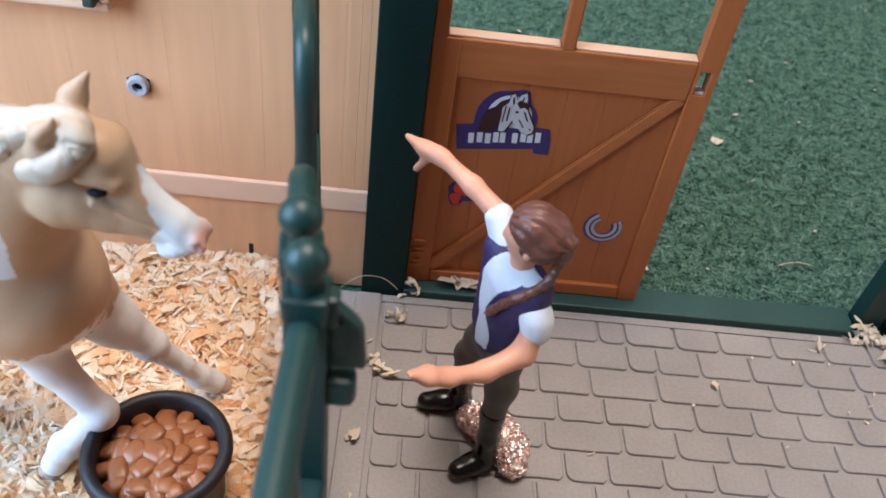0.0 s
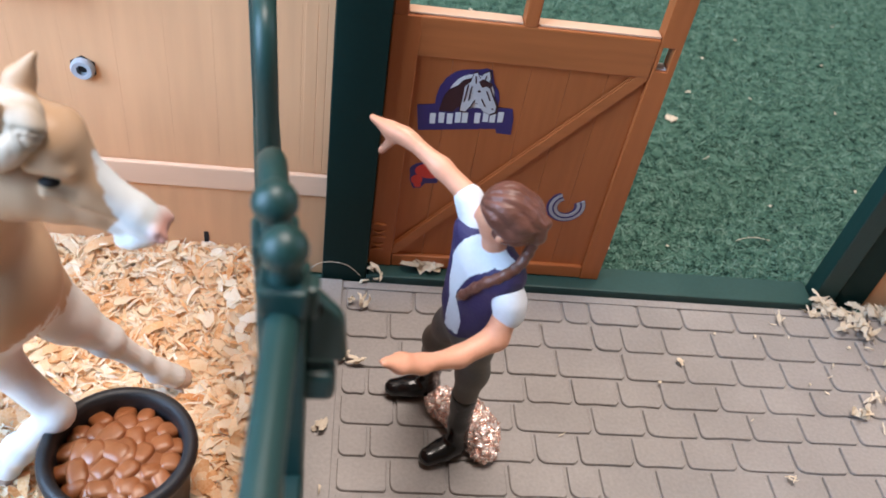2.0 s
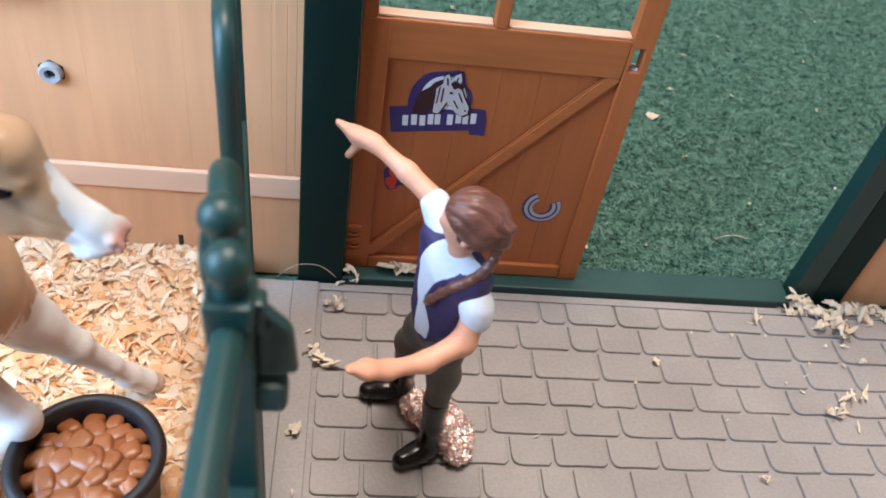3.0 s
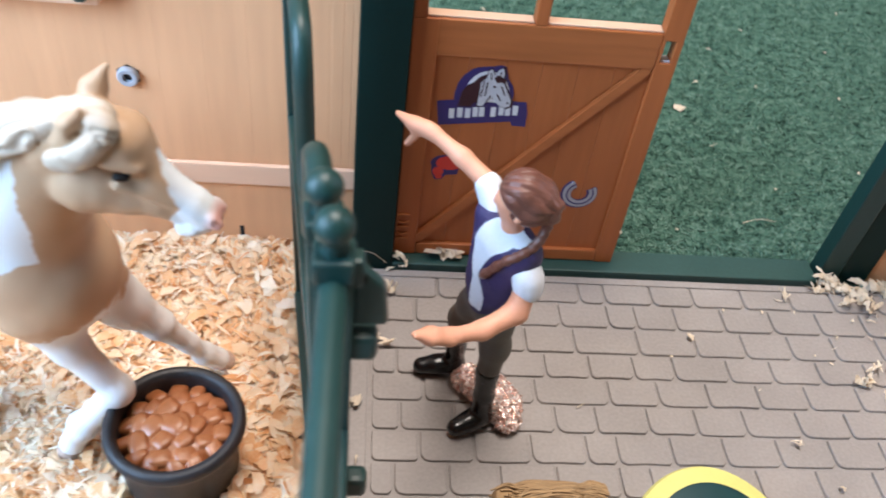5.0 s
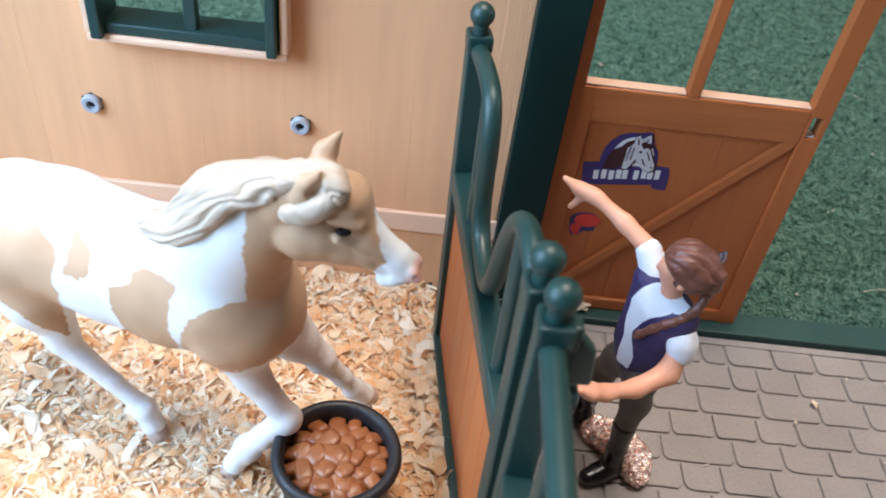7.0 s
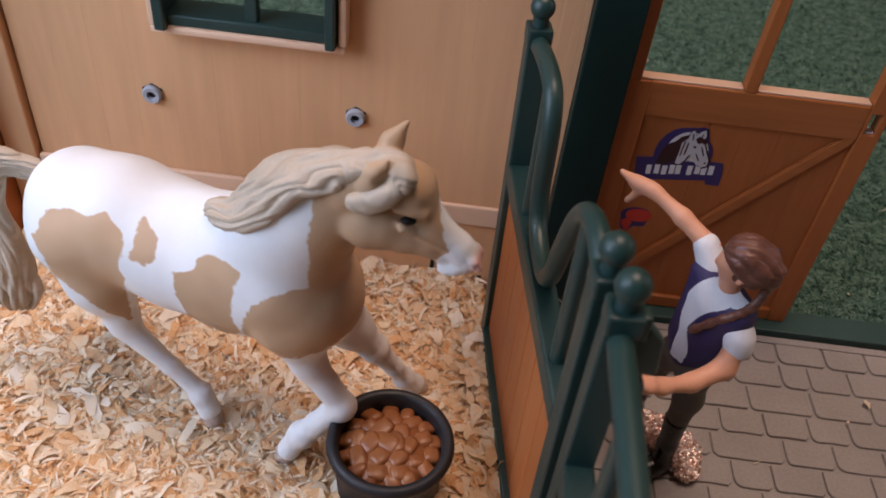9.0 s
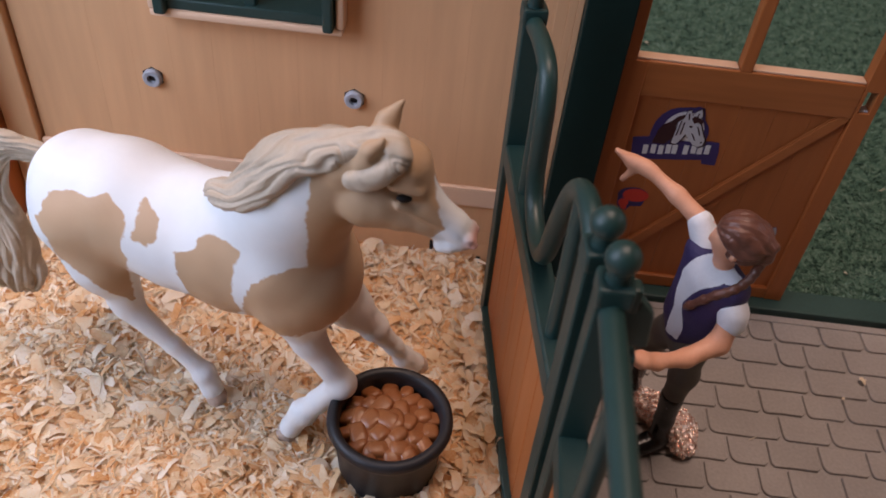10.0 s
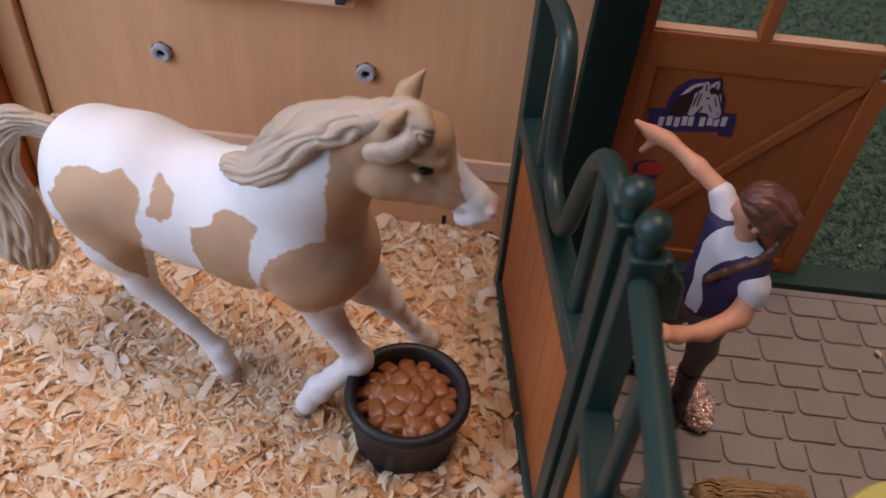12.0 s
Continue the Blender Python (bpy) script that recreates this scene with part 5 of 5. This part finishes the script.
def bedding():
    bm = bmesh.new()
    nx, ny = 70, 66
    grid = []
    for j in range(ny + 1):
        y = 3.0 + (19.93 - 3.0) * j / ny
        row = []
        for i in range(nx + 1):
            x0, x1 = -17.6, fence_x(y) + 0.1
            x = x0 + (x1 - x0) * i / nx
            row.append(bm.verts.new((x, y, bed_height(x, y) - 0.1)))
        grid.append(row)
    for j in range(ny):
        for i in range(nx):
            bm.faces.new((grid[j][i], grid[j][i + 1], grid[j + 1][i + 1], grid[j + 1][i]))
    solo("bedding_base", bm, M_BEDBASE, (-9, 11, 0), "packed fine wood shavings under the loose litter", "bedding", kind="stuff", smooth=True)

    def place(rng):
        while True:
            y = rng.uniform(7.0, 19.85)
            x = rng.uniform(-17.5, -0.2)
            if x < fence_x(y) - 0.06 and (x + 3.75) ** 2 + (y - 11.15) ** 2 > 1.9:
                return x, y, bed_height(x, y) + rng.uniform(-0.08, 0.14)

    a = ribbons(14000, 21, place, (0.2, 0.62), (0.07, 0.24), 2.2, 0.32)
    b = ribbons(4200, 22, place, (0.4, 1.2), (0.2, 0.5), 1.7, 0.24)
    c = ribbons(17000, 23, place, (0.25, 1.0), (0.03, 0.1), 2.8, 0.4)

    def drift(rng):
        if rng.random() < 0.7:
            y = rng.uniform(8.0, 17.2)
            return fence_x(y) - abs(rng.gauss(0.1, 0.35)), y, 0.4 + rng.uniform(0, 0.35)
        w, r = rng.uniform(3.4, 6.6), rng.uniform(1.35, 1.9)
        return -3.77 + r * math.cos(w), 11.2 + r * math.sin(w), 0.4 + rng.uniform(0, 0.45)

    e = ribbons(620, 24, drift, (0.4, 1.1), (0.16, 0.5), 2.2, 0.45)
    ob, _ = mesh_from("wood_shavings", [(a[0], a[1], 0), (b[0], b[1], 0), (c[0], c[1], 0), (e[0], e[1], 0)], [M_SHAVING], (-9, 13, 0.2), smooth=True)
    tagged(ob, "loose curled pine shavings littering the horse's stall", "wood shavings", kind="stuff")


def loose_shavings():
    rng = random.Random(9)
    spots = [(11.17, 16.66, 0.36, 0.34), (14.92, 18.62, 0.6, 0.12), (14.8, 18.5, 0.35, 0.06), (13.98, 17.92, 0.35, 0.08), (15.12, 17.95, 0.2, 0.07), (12.63, 17.92, 0.12, 0.1), (17.32, 16.83, 0.25, 0.12), (16.15, 16.82, 0.3, 0.1), (15.95, 16.38, 0.3, 0.06), (15.55, 15.76, 0.2, 0.12), (17.03, 17.64, 0.22, 0.12), (17.67, 17.61, 0.5, 0.08), (18.01, 17.03, 0.3, 0.2), (16.36, 15.02, 0.75, 0.32), (16.5, 14.95, 0.6, 0.3), (16.88, 15.54, 0.7, 0.16), (16.75, 14.48, 0.45, 0.07), (17.52, 15.66, 0.7, 0.14), (12.73, 14.59, 0.18, 0.06), (15.16, 16.08, 0.14, 0.06), (10.26, 15.85, 0.16, 0.14), (17.6, 18.3, 1, 0.3), (17.95, 18.15, 0.9, 0.22), (17.35, 18.35, 0.8, 0.25), (18.1, 18.6, 0.5, 0.15), (13.3, 12.7, 0.5, 0.1), (14, 11.2, 0.35, 0.2), (17.9, 14.3, 0.5, 0.14), (18.2, 13.5, 0.4, 0.15)]
    heap = [(16.7, 19.45, 0.9, 0.45), (16.95, 19.3, 0.8, 0.4), (17.2, 19.4, 0.8, 0.5), (16.45, 19.2, 0.6, 0.25), (17.5, 19.2, 0.9, 0.4), (17.75, 18.9, 0.8, 0.3), (18.5, 19.3, 0.8, 0.45), (18.9, 19.15, 0.9, 0.4), (19.3, 19.35, 0.9, 0.4), (19.7, 19.1, 0.8, 0.35), (18.2, 19.35, 0.7, 0.3), (19, 18.8, 0.4, 0.12), (20.2, 19.3, 0.8, 0.4)]
    by_fence = [(3.1, 19.8, 1.1, 0.8), (3.5, 19.83, 0.7, 0.5), (1.66, 19.5, 0.55, 0.3), (1.85, 19.35, 0.5, 0.12), (1.5, 19.2, 0.4, 0.2), (1.34, 18.25, 0.6, 0.2), (1.1, 18.35, 0.5, 0.14), (6.91, 17.82, 0.16, 0.1), (1.43, 15.92, 0.6, 0.16), (1.1, 16.2, 0.8, 0.2), (0.75, 16.4, 0.7, 0.22), (6.95, 13.84, 0.4, 0.06), (0.4, 13.8, 0.6, 0.2), (0.6, 17.2, 0.35, 0.15), (0.55, 11.9, 0.35, 0.15), (9.7, 11.1, 0.3, 0.1)]
    heap = [(x + rng.uniform(-0.25, 0.25), y + rng.uniform(-0.2, 0.12), L * rng.uniform(0.5, 1.0), w * rng.uniform(0.4, 0.9)) for x, y, L, w in heap for _ in range(3)]
    for x, y, L, w in spots + heap + by_fence:
        z = 0.27 if y > 19.4 and x < 16.5 else 0.06
        strips = 1 if w < 0.1 or L < 0.45 else 3
        spread = 0.22 * L
        vs, qs = ribbons(strips, rng.randrange(9999), lambda r: (r.uniform(-spread, spread), r.uniform(-spread, spread) * 0.6, r.uniform(0, 0.1)), (L * 0.6, L), (w * 0.55, w * 1.0), rng.uniform(0.8, 3.0), 0.32, (0.25, 1.4))
        zmin = min(v[2] for v in vs)
        top = [(vx, vy, vz - zmin + 0.015) for vx, vy, vz in vs]
        n = len(vs)
        allv = top + [(vx, vy, vz - 0.012) for vx, vy, vz in top]
        faces = list(qs) + [tuple(i + n for i in reversed(q)) for q in qs]
        for o in range(0, n, 12):
            rim = list(range(o, o + 12, 2)) + list(range(o + 11, o, -2))
            faces += [(rim[i], rim[(i + 1) % 12], rim[(i + 1) % 12] + n, rim[i] + n) for i in range(12)]
        ob, _ = mesh_from("wood_shaving", [([(x + a, y + b, z + c) for a, b, c in allv], faces, 0)], [M_CURL], (x, y, z), smooth=False)
        tagged(ob, "stray pale curl of pine shaving lying on the floor", "wood shaving", "stray shavings")
    far = [(14.6, 30.9, 0.6, 0.45), (20.1, 38.8, 0.2, 0.15), (16.0, 33.2, 0.28, 0.2), (6.3, 39.0, 0.4, 0.3), (7.5, 37.2, 0.2, 0.15), (24.1, 37.0, 0.16, 0.12), (10.0, 22.1, 0.2, 0.1), (15.4, 28.1, 0.5, 0.03), (17.6, 36.5, 0.2, 0.12), (19.0, 33.1, 0.22, 0.14), (21.4, 26.6, 0.16, 0.1), (17.2, 25.2, 0.16, 0.1), (12.3, 22.4, 0.14, 0.06), (26.6, 41.6, 0.2, 0.1), (23.0, 32.5, 0.16, 0.1), (27.1, 46.5, 0.6, 0.06)]
    for x, y, L, w in far:
        vs, qs = ribbons(1, rng.randrange(9999), lambda r: (x, y, -0.3), (L, L), (w, w), 0.8, 0.15)
        ob, _ = mesh_from("wood_shaving", [(vs, qs, 0)], [M_CURL], (x, y, -0.1), smooth=False)
        tagged(ob, "stray pale curl of pine shaving lying on the carpet", "wood shaving", "stray shavings")


def fibre():
    bm = bmesh.new()
    tube(bm, smooth_line([(-0.5, 19.2, 0.25), (0.1, 19.25, 0.75), (0.8, 19.3, 0.7), (1.3, 19.25, 0.3)], 6), 0.01, 5)
    solo("straw_fibre", bm, M_CURL, (0.4, 19.2, 0.2), "thin pale fibre curling against the dark door post", "fibre")


def thread():
    bm = bmesh.new()
    tube(bm, smooth_line([(15.04, 22.91, -0.28), (15.48, 23.11, -0.28), (15.95, 23.19, -0.28), (16.41, 23.08, -0.28)], 5), 0.011, 5)
    solo("thread", bm, M_CURL, (15.48, 23.11, -0.4), "thin pale thread lying on the green carpet", "thread")


def paving():
    root = thing("floor", (9, 12, 0), label="grey moulded plastic floor of round-cornered paving stones", category="floor", kind="structure")
    part("base", boxes((-17.9, 22.35, -30, 19.36, -0.44, -0.085), bevel=0.02), M_FLOOR, root)
    part("edge_strip", boxes((0.0, 0.78, -30, 19.34, -0.09, 0.0), (0.82, 22.35, 18.98, 19.27, -0.09, 0.02), (-1.2, 0.0, -30, 19.34, -0.09, -0.02), bevel=0.03), M_FLOOR, root)
    rng = random.Random(3)
    for r in range(len(ROWS_Y) - 1):
        y1, y0 = ROWS_Y[r] - 0.02, ROWS_Y[r + 1]
        xs = [0.84] + JOINTS[r % len(JOINTS)]
        while xs[-1] < 20.5:
            xs.append(xs[-1] + rng.uniform(1.4, 1.8))
        for a, b in zip(xs, xs[1:]):
            g = 0.09
            x0, x1, ya, yb = a + g, b, y0 + g, y1
            rl, rr = rng.uniform(0.14, 0.28), rng.uniform(0.05, 0.12)
            out = [(x0 + rl - rl * math.sin(t), ya + rl - rl * math.cos(t)) for t in [radians(90 - 22.5 * k) for k in range(5)]]
            out += [((x0 + x1) / 2, ya + rng.uniform(-0.02, 0.03)), (x1 - rr, ya), (x1, ya + rr), (x1, yb), ((x0 + x1) / 2, yb), (x0, yb)]
            cx, cy = (x0 + x1) / 2, (ya + yb) / 2
            bm = bmesh.new()
            dz = rng.uniform(-0.01, 0.01)
            lvl = [(1.0, -0.1), (0.995, -0.03 + dz), (0.965, 0.0 + dz)]
            rings = [[bm.verts.new((cx + (px - cx) * f, cy + (py - cy) * f, z)) for px, py in out] for f, z in lvl]
            for p, q in zip(rings, rings[1:]):
                for k in range(len(out)):
                    bm.faces.new((p[k], p[(k + 1) % len(out)], q[(k + 1) % len(out)], q[k]))
            bm.faces.new(rings[-1])
            part("paving_stone", bm, M_FLOOR, root, "", 0)


# ---- the place ----
room()
carpet()
plank_wall()
hex_nut(-6.2, 6.46)
hex_nut(-12.42, 6.4)
stall_window()
door_frame()
stable_door()
fence_panel((-1.21, 17.45, 0), math.degrees(math.atan2(-8.5, 1.17)), 0.9, 8.58, SWOOP, (2.3, 7.1), False, "dark green partition panel with swooping top rail and brown boards")
fence_panel((0.05, 8.1, 0), -90, 0.4, 8.9, STRAIGHT, (2.0, 3.6, 5.2, 6.8), True, "dark green partition panel with straight top rail and latch")
horse()
doll()
feed_tub()
bale((5.35, 9.75, 0), 2, (2.75, 1.7, 1.6), M_HAY, "hay_bale", "golden brown tied toy hay bale on the grey floor")
bale((2.7, 9.2, 0), 4, (2.1, 1.6, 1.55), M_GRASSBALE, "hay_bale", "grey-green tied toy hay bale on the grey floor")
rounded_pad()
bedding()
loose_shavings()
fibre()
thread()
paving()
